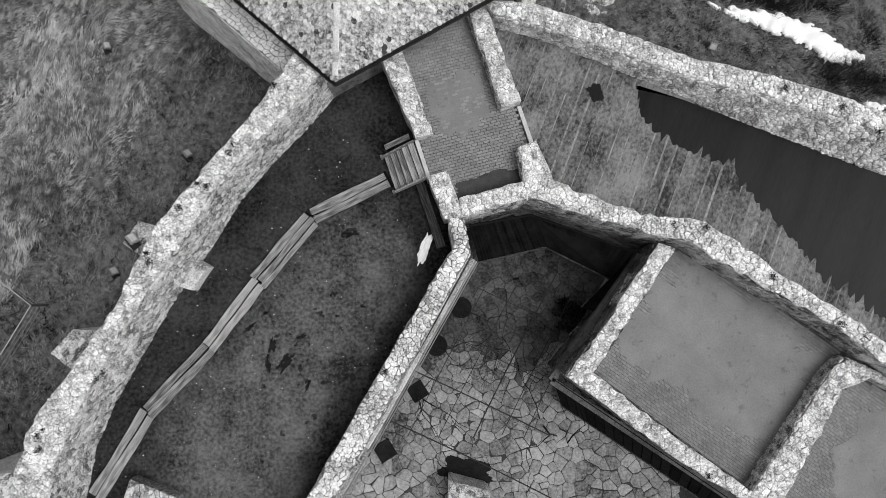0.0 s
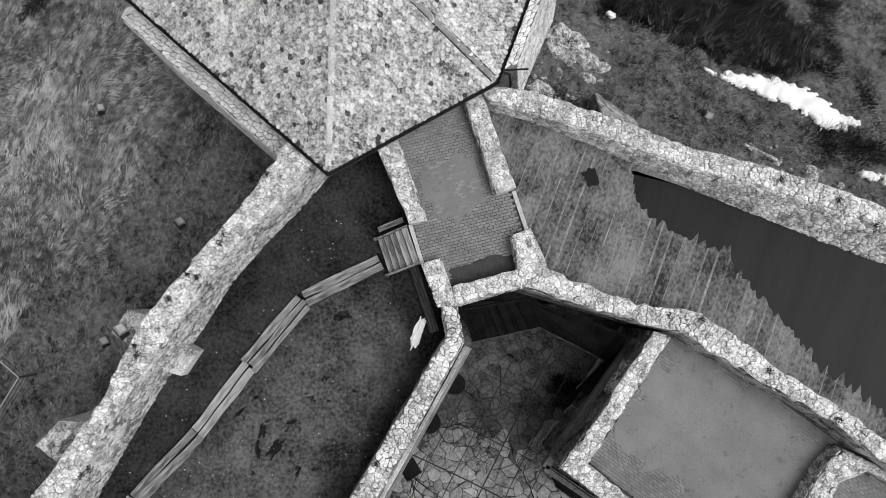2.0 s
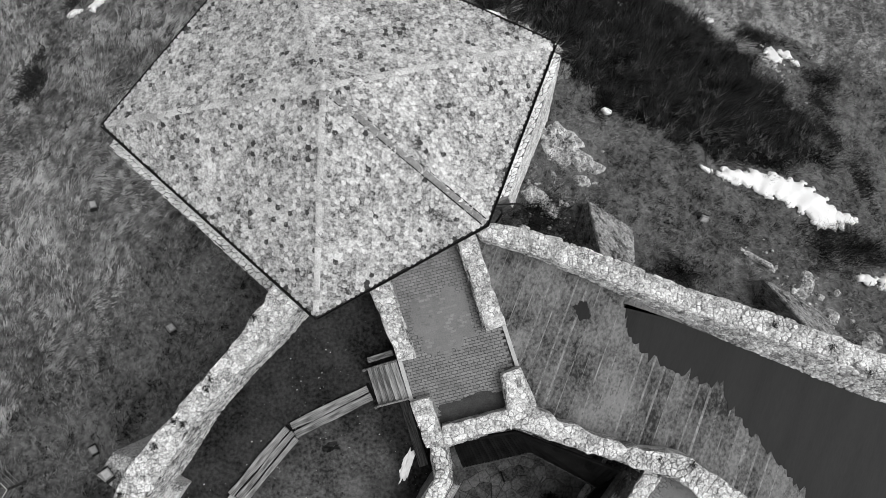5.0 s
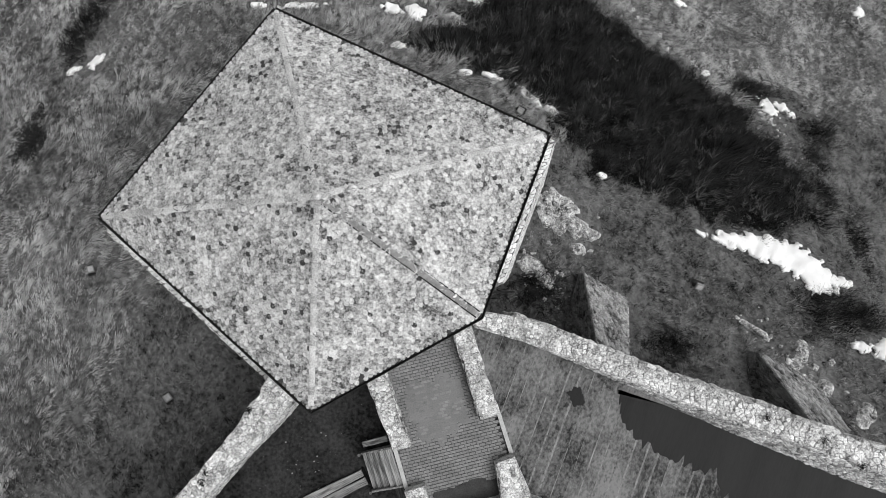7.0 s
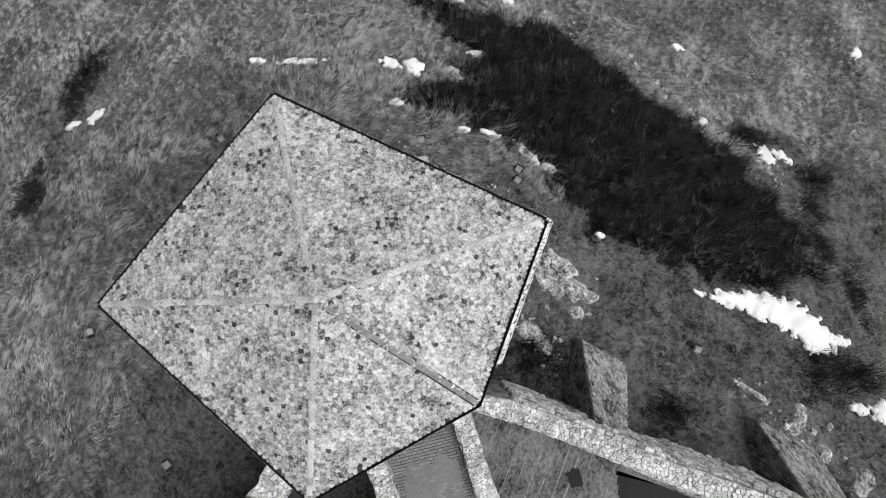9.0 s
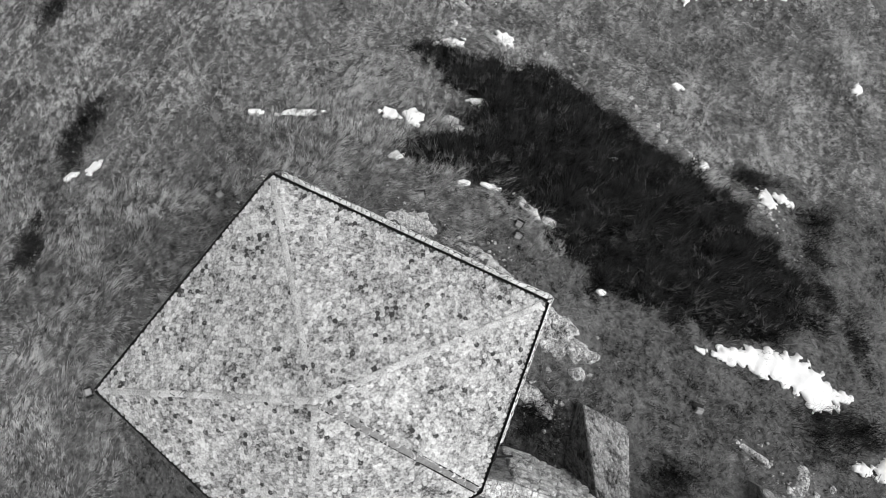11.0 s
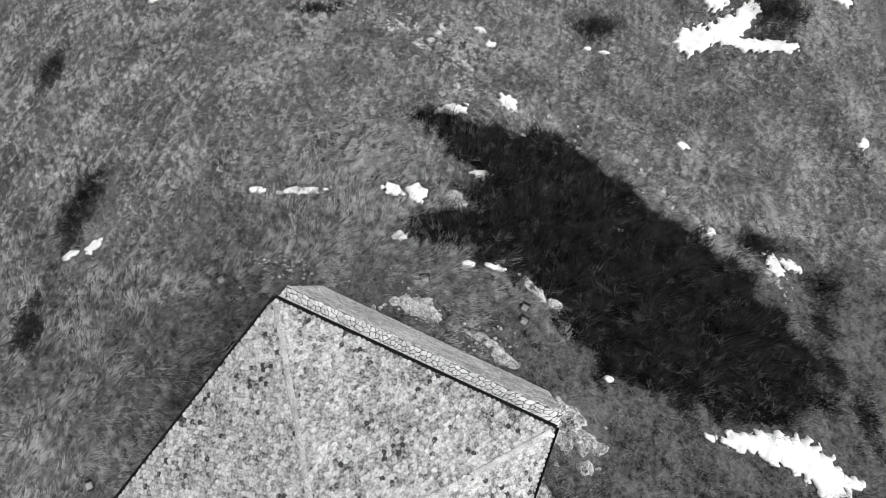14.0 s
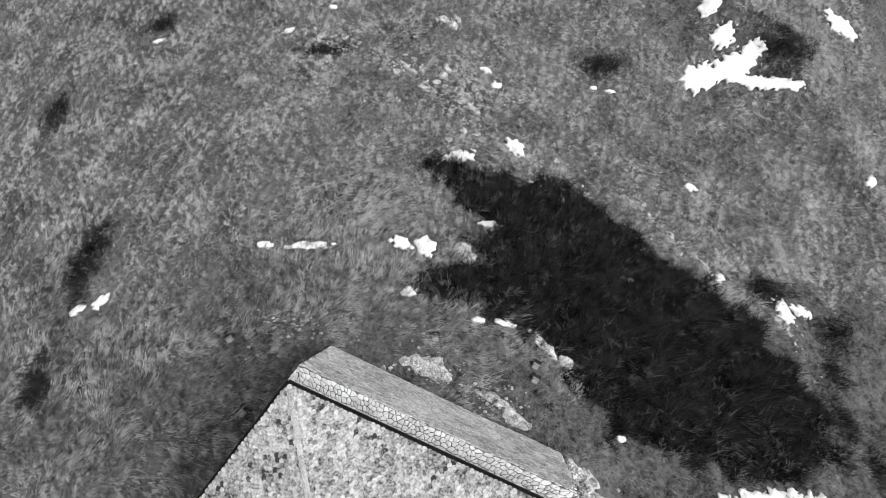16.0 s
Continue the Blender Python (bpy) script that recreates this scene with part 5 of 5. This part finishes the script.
for k, (px_, py_, ln_, kind_) in enumerate([(-1.9, -2.4, 6.6, 0), (-0.9, -0.9, 5.2, 0), (0.4, 0.9, 4.0, 0), (-2.6, -4.4, 7.5, 0), (-1.4, -5.2, 6.5, 1), (-0.2, -5.2, 7.2, 1), (1.1, -5.3, 7.2, 1), (2.2, -5.2, 6.8, 1), (3.0, -5.4, 4.0, 1), (-2.2, -4.8, 4.0, 1)]):
    dd = ddir if kind_ else cdir
    pts = [(px_ + dd.x * ln_ * u, py_ + dd.y * ln_ * u, WZ - 0.25 * math.sin(u * math.pi) + (0.03 if kind_ else 0)) for u in np.linspace(0, 1, 9)]
    part("wire", tube(pts, [0.016 if k % 3 else 0.026] * 9, 5), M_WIRE, trellis)
for px_, py_ in ((-2.45, -4.3), (4.05, -5.2), (3.0, 0.8), (0.9, 1.2)):
    part("post", tube([(px_, py_, -3.75), (px_, py_, WZ + 0.05)], [0.04, 0.035], 6), M_WIRE, trellis)


def vine(root, heading, seed, label="bare winding vine trained over the trellis"):
    rv = random.Random(seed)
    pcs = []

    def grow(p, h, ln_, r_, depth):
        pts, rad = [tuple(p)], [r_]
        n_ = 7
        for s_ in range(n_):
            h += rv.gauss(0, 0.32)
            p = (p[0] + math.cos(h) * ln_ / n_, p[1] + math.sin(h) * ln_ / n_, min(WZ + 0.1, p[2] + (0.5 if p[2] < WZ - 0.1 else rv.uniform(-0.05, 0.05))))
            pts.append(p)
            rad.append(r_ * (1 - 0.75 * (s_ + 1) / n_))
            if depth and rv.random() < 0.55:
                grow(p, h + rv.choice((-1, 1)) * rv.uniform(0.5, 1.2), ln_ * rv.uniform(0.35, 0.65), r_ * 0.6, depth - 1)
        pcs.append(tube(pts, rad, 4))

    grow((*root, -3.72), heading, 2.7, 0.03, 2)
    tagged(part("vine", joined(pcs), M_TWIG), label, "vine", "vines")


for k, (rx_, ry_, hd) in enumerate([(-1.12, -3.78, -0.4), (-1.1, -3.75, -1.4), (-0.38, -1.95, -0.3), (0.62, -0.42, 0.2), (3.9, -4.9, 2.4), (5.0, -5.9, 1.9), (4.6, -5.6, 3.0), (2.6, 0.4, -1.6)]):
    vine((rx_, ry_), hd, 30 + k)

# ---- outdoors: snow, rocks, floodlights, fence ----
def snow(cx, cy, rx, ry, turn, seed, thick=0.10):
    """A melting snow patch draped on the slope, with a ragged outline and holes left by grass."""
    cs, sn = math.cos(radians(turn)), math.sin(radians(turn))
    step = max(0.05, min(0.09, max(rx, ry) / 18))
    us = np.arange(-rx * 1.35, rx * 1.35, step)
    vs = np.arange(-ry * 1.35, ry * 1.35, step)
    verts, idx, faces = [], {}, []

    def depth(u, v_):
        e_ = 1.35 * (1 - math.hypot(u / rx, v_ / ry))
        sc = 1.6 / max(0.6, min(rx, ry) * 1.5)
        return e_ + 0.45 * noise.noise((u * sc * 1.3 + seed * 3.1, v_ * sc * 1.3, seed)) + 0.34 * noise.noise((u * sc * 2.6 + seed, v_ * sc * 3, seed + 5)) + (0.55 if min(rx, ry) < 0.6 else 0.5) * noise.noise((u * 3.3 + seed * 7, v_ * 3.3, seed + 9)) - 0.05

    for i_, u in enumerate(us):
        for j_, v_ in enumerate(vs):
            dd_ = depth(u, v_)
            if dd_ < -0.8:
                continue
            # the outermost points slide in to the melting edge
            gu, gv = (depth(u + 0.02, v_) - dd_) / 0.02, (depth(u, v_ + 0.02) - dd_) / 0.02
            slope = max(0.3, math.hypot(gu, gv))
            if dd_ > -step * slope:
                slide = max(0.0, -dd_) / slope ** 2
                pu, pv = u + gu * slide, v_ + gv * slide
                x_, y_ = cx + pu * cs - pv * sn, cy + pu * sn + pv * cs
                idx[i_, j_] = len(verts)
                verts.append((x_, y_, gz(x_, y_) + (0.05 if dd_ <= 0 else 0.15 + thick * min(1, dd_ * 2.5)) + 0.02 * noise.noise((x_ * 3, y_ * 3, 0))))
    for (i_, j_), k_ in idx.items():
        q = [idx.get((i_, j_)), idx.get((i_ + 1, j_)), idx.get((i_ + 1, j_ + 1)), idx.get((i_, j_ + 1))]
        if None not in q:
            faces.append(tuple(q))
    if len(faces) < 2:
        return
    o_ = part("snow_patch", (verts, faces), M_SNOW)
    for p in o_.data.polygons:
        p.use_smooth = True
    tagged(o_, "melting white snow patch on dry grass", "snow", "snow patches")


for k, (cx, cy, rx, ry, turn) in enumerate(SNOW):
    snow(cx, cy, rx, ry, turn, k + 1)

bm = bmesh.new()
bmesh.ops.create_icosphere(bm, subdivisions=4, radius=1)
for v in bm.verts:
    q = v.co.copy()
    v.co = Vector((q.x * 0.17 * (1 + 0.5 * noise.noise(q * 1.4)), q.y * 0.50 * (1 + 0.4 * noise.noise(q * 1.7 + Vector((3, 0, 0)))), max(-0.02, q.z * 0.10))) * (1 + 0.6 * noise.noise(q * 2.6 + Vector((7, 1, 0))) + 0.22 * noise.noise(q * 5 + Vector((2, 5, 0))))
yard_snow = tagged(part("snow_lump", bm, M_SNOW), "last small lump of snow on the earth yard", "snow")
yard_snow.matrix_world = pose(-0.66, 1.86, -0.88, 0, 0, -22)


def rock(cx, cy, size, seed, flat=0.6, z=None, material=None):
    rr = random.Random(seed)
    b_ = bmesh.new()
    bmesh.ops.create_icosphere(b_, subdivisions=2, radius=1)
    off = Vector((rr.uniform(0, 50), rr.uniform(0, 50), 0))
    sx_, sy_ = rr.uniform(0.7, 1.3), rr.uniform(0.7, 1.3)
    for v_ in b_.verts:
        q_ = v_.co.copy()
        r_ = 1 + 0.7 * noise.noise(q_ * 1.3 + off) + 0.5 * noise.noise(q_ * 3.1 + off) + 0.25 * noise.noise(q_ * 7 + off)
        v_.co = Vector((q_.x * sx_, q_.y * sy_, q_.z * flat)) * r_ * size
    o_ = part("rock", b_, material or M_ROCK)
    o_.matrix_world = pose(cx, cy, (gz(cx, cy) if z is None else z) + size * 0.1, rr.uniform(-12, 12), rr.uniform(-12, 12), rr.uniform(0, 360))
    tagged(o_, "weathered pale limestone rock among dry grass", "rock", "rocks")


def outcrop(cx, cy, rx, ry, turn, seed, tall=0.5):
    """A crusty limestone outcrop breaking through the turf."""
    cs, sn = math.cos(radians(turn)), math.sin(radians(turn))
    step = 0.07
    us, vs = np.arange(-rx * 1.3, rx * 1.3, step), np.arange(-ry * 1.3, ry * 1.3, step)
    verts, idx, faces = [], {}, []
    for i_, u in enumerate(us):
        for j_, v_ in enumerate(vs):
            e_ = 1 - math.hypot(u / rx, v_ / ry) + 0.6 * noise.noise((u * 1.8 + seed, v_ * 1.8, seed))
            if e_ > -0.1:
                x_, y_ = cx + u * cs - v_ * sn, cy + u * sn + v_ * cs
                crag = abs(noise.noise((u * 3.1, v_ * 3.1, seed))) + 0.6 * abs(noise.noise((u * 7.3, v_ * 7.3, seed + 3))) + 0.35 * noise.noise((u * 15, v_ * 15, seed))
                idx[i_, j_] = len(verts)
                verts.append((x_ + 0.03 * noise.noise((u * 9, v_ * 9, 1)), y_ + 0.03 * noise.noise((u * 9, v_ * 9, 4)), gz(x_, y_) - 0.05 + max(0, min(1, e_ * 2.2)) * (0.04 + 0.5 * tall * crag + 0.22 * min(tall, 0.5))))
    for (i_, j_), k_ in idx.items():
        q = [idx.get((i_, j_)), idx.get((i_ + 1, j_)), idx.get((i_ + 1, j_ + 1)), idx.get((i_, j_ + 1))]
        if None not in q:
            faces.append(tuple(q))
    tagged(part("rock_outcrop", (verts, faces), M_ROCK), "crusty pale limestone outcrop breaking through the turf", "rock", "rock outcrops")


for k, (cx, cy, rx, ry, turn, tall) in enumerate(OUTCROPS):
    outcrop(cx, cy, rx, ry, turn, k * 5.3 + 1, tall)
rk = random.Random(77)
for cx, cy, n_, spread, size in [(6.2, 14.6, 8, 0.8, 0.12), (7.2, 13.7, 6, 0.4, 0.12), (5.0, 12.1, 8, 0.5, 0.1),
                                 (0.6, 39.9, 5, 0.9, 0.24), (-0.6, 38.1, 7, 1.2, 0.22), (2.4, 36.8, 5, 0.8, 0.2), (-8.4, 43.0, 6, 1.0, 0.22), (-7.0, 42.1, 6, 1.0, 0.2), (0.7, 45.6, 3, 0.5, 0.35), (-2.2, 40.2, 6, 1.2, 0.2), (1.6, 33.9, 4, 0.6, 0.25),
                                 (17.0, 8.3, 5, 0.6, 0.16), (18.0, 7.0, 5, 0.6, 0.16), (-6.2, 22.6, 6, 0.8, 0.1), (-1.2, 20.6, 6, 1.3, 0.12), (2.6, 18.9, 6, 1.0, 0.13), (9.0, 30.5, 5, 1.6, 0.2), (2.5, 42.0, 10, 2.2, 0.11), (5.5, 38.0, 12, 2.2, 0.10), (9.5, 33.5, 12, 1.8, 0.10), (-5.5, 44.0, 8, 2.0, 0.11), (13.5, 29.5, 10, 1.6, 0.11), (-3.0, 22.3, 9, 1.2, 0.07), (17.5, 26.8, 8, 1.0, 0.12), (12.0, 29.3, 4, 1.2, 0.2), (6.5, 32.5, 4, 1.2, 0.2)]:
    for k in range(n_):
        rock(cx + rk.gauss(0, spread), cy + rk.gauss(0, spread * 0.7), size * rk.uniform(0.5, 1.25), rk.randint(0, 9999))


# loose pale stones strewn along the old wall lines on the slope
SCREE = [((-12.5, 44.5), (-7.5, 42.8), 70, 0.5), ((-7.5, 42.8), (-3.0, 40.6), 60, 0.6), ((-3.0, 40.6), (0.8, 37.6), 110, 0.7), ((0.8, 37.6), (2.6, 34.6), 70, 0.6), ((5.0, 32.6), (10.6, 30.4), 60, 0.5), ((12.5, 28.6), (17.2, 25.2), 80, 0.5), ((20.2, 22.6), (21.4, 18.0), 40, 0.4),
         ((-9.5, 22.6), (-5.6, 22.4), 60, 0.4), ((-1.5, 21.0), (3.6, 18.6), 90, 0.4), ((4.0, 13.4), (5.8, 11.2), 60, 0.4), ((14.5, 10.0), (18.5, 6.6), 60, 0.5)]
rs = random.Random(14)
pebbles = []
for (x0, y0), (x1, y1), count, spread in SCREE:
    for k in range(count):
        t_ = rs.random()
        px_, py_ = x0 + (x1 - x0) * t_ + rs.gauss(0, spread), y0 + (y1 - y0) * t_ + rs.gauss(0, spread)
        if inside(px_, py_, FORT):
            continue
        r_, z_, st = rs.choice((0.03, 0.04, 0.05, 0.07, 0.10)), gz(px_, py_) + 0.06, rs.uniform(0.5, 1.0)
        pebbles.append(loft([[(px_ + r_ * q * math.cos(a_ + k), py_ + r_ * q * math.sin(a_ + k) * st, z_ + h_ * r_) for a_ in (0, 1.1, 2.4, 3.9, 5.2)] for q, h_ in ((0.9, -1.5), (1.1, 0.5), (0.55, 1.2))]))
tagged(part("scree", joined(pebbles), M_ROCK), "loose pale stones strewn over the grass slope", "stones", kind="stuff")


def floodlight(x_, y_, z_, turn):
    f_ = thing("floodlight", "small box floodlight on the ground facing the walls", "floodlight", "floodlights")
    f_.matrix_world = pose(x_, y_, z_, 0, 0, turn)
    o_ = part("housing", box(0.34, 0.30, 0.16, 0.02), M_HOUSING, f_)
    o_.matrix_basis = pose(0, 0, 0.22, -35)
    part("glass", box(0.26, 0.20, 0.012, 0.003), M_LENS, o_, "pale glass front").matrix_basis = pose(0, 0, 0.16)
    for s_ in (-0.2, 0.2):
        part("bracket", box(0.02, 0.06, 0.34, 0.003), M_METAL, f_).matrix_basis = pose(s_, 0, 0)
    part("base_plate", box(0.5, 0.34, 0.04, 0.006), M_METAL, f_).matrix_basis = pose(0, -0.1, 0)


for x_, y_, turn in [(-16.15, 12.25, -70), (-11.35, 6.5, -50), (-14.4, 1.3, -60), (12.65, 11.6, 160), (-10.45, 22.0, -150), (4.7, 20.5, 150), (4.6, 19.85, 150), (-0.27, 21.93, 190), (-9.4, 18.6, -130)]:
    floodlight(x_, y_, gz(x_, y_) + 0.05, turn)
floodlight(-10.3, 2.1, 0.93, -50)
fence = thing("wire_fence", "wire fence on a weathered wooden post", "fence")
posts = [(-17.5, -0.14), (-20.6, 1.75), (-18.75, -3.4), (-24.0, 3.8), (-20.0, -6.6)]
for px_, py_ in posts:
    part("post", box(0.10, 0.10, 1.2, 0.015, pose(px_, py_, gz(px_, py_) - 0.1)), M_OLDWOOD, fence)
for (a0, a1), (b0, b1) in ((posts[0], posts[1]), (posts[0], posts[2]), (posts[1], posts[3]), (posts[2], posts[4])):
    for k, h_ in enumerate((1.1, 0.85, 0.6, 0.35)):
        part("wire", tube([(a0, a1, gz(a0, a1) + h_), ((a0 + b0) / 2, (a1 + b1) / 2, (gz(a0, a1) + gz(b0, b1)) / 2 + h_ - 0.03), (b0, b1, gz(b0, b1) + h_)], [0.008 if k else 0.017] * 3, 4), M_HOUSING if k else M_KERB, fence)

# moss and dead weeds on the wall tops
spots = [(-5.6, 7.2, 1.5), (-6.9, 5.2, 1.52), (-7.0, 4.9, 1.52), (-8.0, 3.9, 1.55), (-8.6, 3.1, 1.55), (-7.7, 3.8, 1.55), (-9.6, 1.6, 1.55), (-9.5, 1.3, 1.55), (-10.9, -2.2, 1.5), (-11.1, -2.4, 1.5), (-13.0, -4.2, 1.4),
         (-12.9, -4.6, 1.4), (-12.8, -4.0, 1.4), (7.9, 2.5, 0.75), (8.9, 2.4, 0.9), (11.0, 0.7, 1.0), (13.2, -0.9, 1.0), (14.0, -1.3, 1.0), (9.0, -6.05, 0.05), (13.3, 6.3, 1.5), (11.5, 7.0, 1.4), (14.5, 5.5, 1.45), (0.4, 2.9, 0.45), (-2.0, -2.4, 0.35)]
rm = np.random.default_rng(2)
mx = np.concatenate([rm.normal(a_, 0.06, 80) for a_, b_, c_ in spots])
my = np.concatenate([rm.normal(b_, 0.06, 80) for a_, b_, c_ in spots])
mz = np.concatenate([np.full(80, c_ + 0.02) for a_, b_, c_ in spots])
strands("wall_moss", mx, my, rm.uniform(0.03, 0.09, len(mx)), rm.uniform(0.01, 0.025, len(mx)), rm.uniform(0, math.tau, len(mx)), rm.uniform(0.3, 0.9, len(mx)), M_TWIG,
        "dark tufts of moss and dead weeds on the wall tops", "moss", base=mz)

# ---- pieces of the walls and floors ----
for ob, tops_, mat_top, faces_, mat_face, count in WORK:
    if tops_:
        lay(tops_, "stone", mat_top, ob, count)
    if faces_:
        part("face_stone_field", joined(faces_), mat_face, ob, kind="stuff")
rng = random.Random(15)
lay(bond([(-0.78, 5.6), (-0.45, 4.4), (0.45, 3.4), (2.9, 4.05), (2.75, 5.4), (3.05, 5.5), (2.6, 6.85), (1.0, 10.5), (-2.2, 10.1)], 14, 0.0, 0.215, 0.108, 0.0065, rng), "paver", M_PAVER, landing, 300, (1.2, 5.6))
lay(bond([(5.1, -2.6), (8.3, 1.8), (9.4, 1.3), (14.2, -1.9), (13.5, -2.5), (10.4, -6.7)], -36, -0.55, 0.215, 0.108, 0.0065, rng), "paver", M_PAVER, box_floor, 300, (6.5, -3.5))
lay(bond([(13.9, -3.3), (15.0, -3.0), (18.4, -4.7), (18.4, -8.9), (11.0, -8.0)], -36, -0.55, 0.215, 0.108, 0.0065, rng), "paver", M_PAVER, box_floor, 0)
flags = stones([(-6, -11, -3.70), (9.5, -11, -3.70), (9.5, 3, -3.70), (-6, 3, -3.70)], 0.40, rng, gap=0.016, rise=0.03, jitter=0.5, worn=0.02, cut=0.07)
# flags in the north part are darker, for damp and painted shade
damp_shaded = lambda p: p[1] > -2.6 + 1.6 * noise.noise((p[0] * 0.5, p[1] * 0.5, 3)) + 0.9 * noise.noise((p[0] * 1.7, p[1] * 1.7, 8)) + 0.12 * (p[0] - 2)
lay([f for f in flags if damp_shaded(f[0][0])], "flagstone", M_FLAG_DAMP_SHADE, court, 300, (2.0, -2.0))
lay([f for f in flags if not damp_shaded(f[0][0])], "flagstone", M_FLAG, court, 300, (1.0, -4.0))
# dark bed round the pier, and added dark strands for the corner's shade
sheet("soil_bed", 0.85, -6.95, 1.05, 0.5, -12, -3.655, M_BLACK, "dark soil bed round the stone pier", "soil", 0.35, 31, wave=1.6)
n = 2600
q_, r_ = R.uniform(0, math.tau, n), R.uniform(0, 1, n) ** 0.6
wob = 1 + 0.3 * np.sin(q_ * 3 + 1) + 0.2 * np.sin(q_ * 7)
x, y = 5.5 + 0.95 * r_ * wob * np.cos(q_), -0.75 + 0.6 * r_ * wob * np.sin(q_)
shrub = strands("shrub", x, y, R.uniform(0.1, 0.3, n), R.uniform(0.03, 0.07, n), R.uniform(0, math.tau, n), R.uniform(0.2, 0.9, n), M_TWIG, "dark strands standing in for the shade in the paved yard's corner", "shrub",
                base=-3.66 + 0.35 * (1 - r_ ** 2) * R.uniform(0, 1, n), simple=True)
# screed strips of the terrace
strips = []
for k in range(-6, 46):
    c_ = k * 0.44
    quad = []
    w_ = 0.44
    p0 = Vector((2.0, 4.0)) + scross * c_
    a_, b_ = p0 - sdir * 9, p0 + sdir * 13
    inter = []
    for i_ in range(220):
        t_ = a_.lerp(b_, i_ / 219)
        if inside(t_.x, t_.y, T2):
            inter.append(t_)
    if len(inter) < 4:
        continue
    s_ = scross * (w_ / 2 - rng.choice((0.006, 0.012, 0.02, 0.035, 0.05)))
    a_, b_ = inter[0] - sdir * 0.25, inter[-1] + sdir * 0.25
    dz = rng.uniform(-0.004, 0.004)
    ring = [a_ - s_, a_ + s_, b_ + s_, b_ - s_]
    strips.append(loft([[(*p, -0.17) for p in ring], [(*p, -0.1165 + dz * 0.3) for p in ring]]))
lay(strips, "screed_strip", M_DECK, terrace, 300)
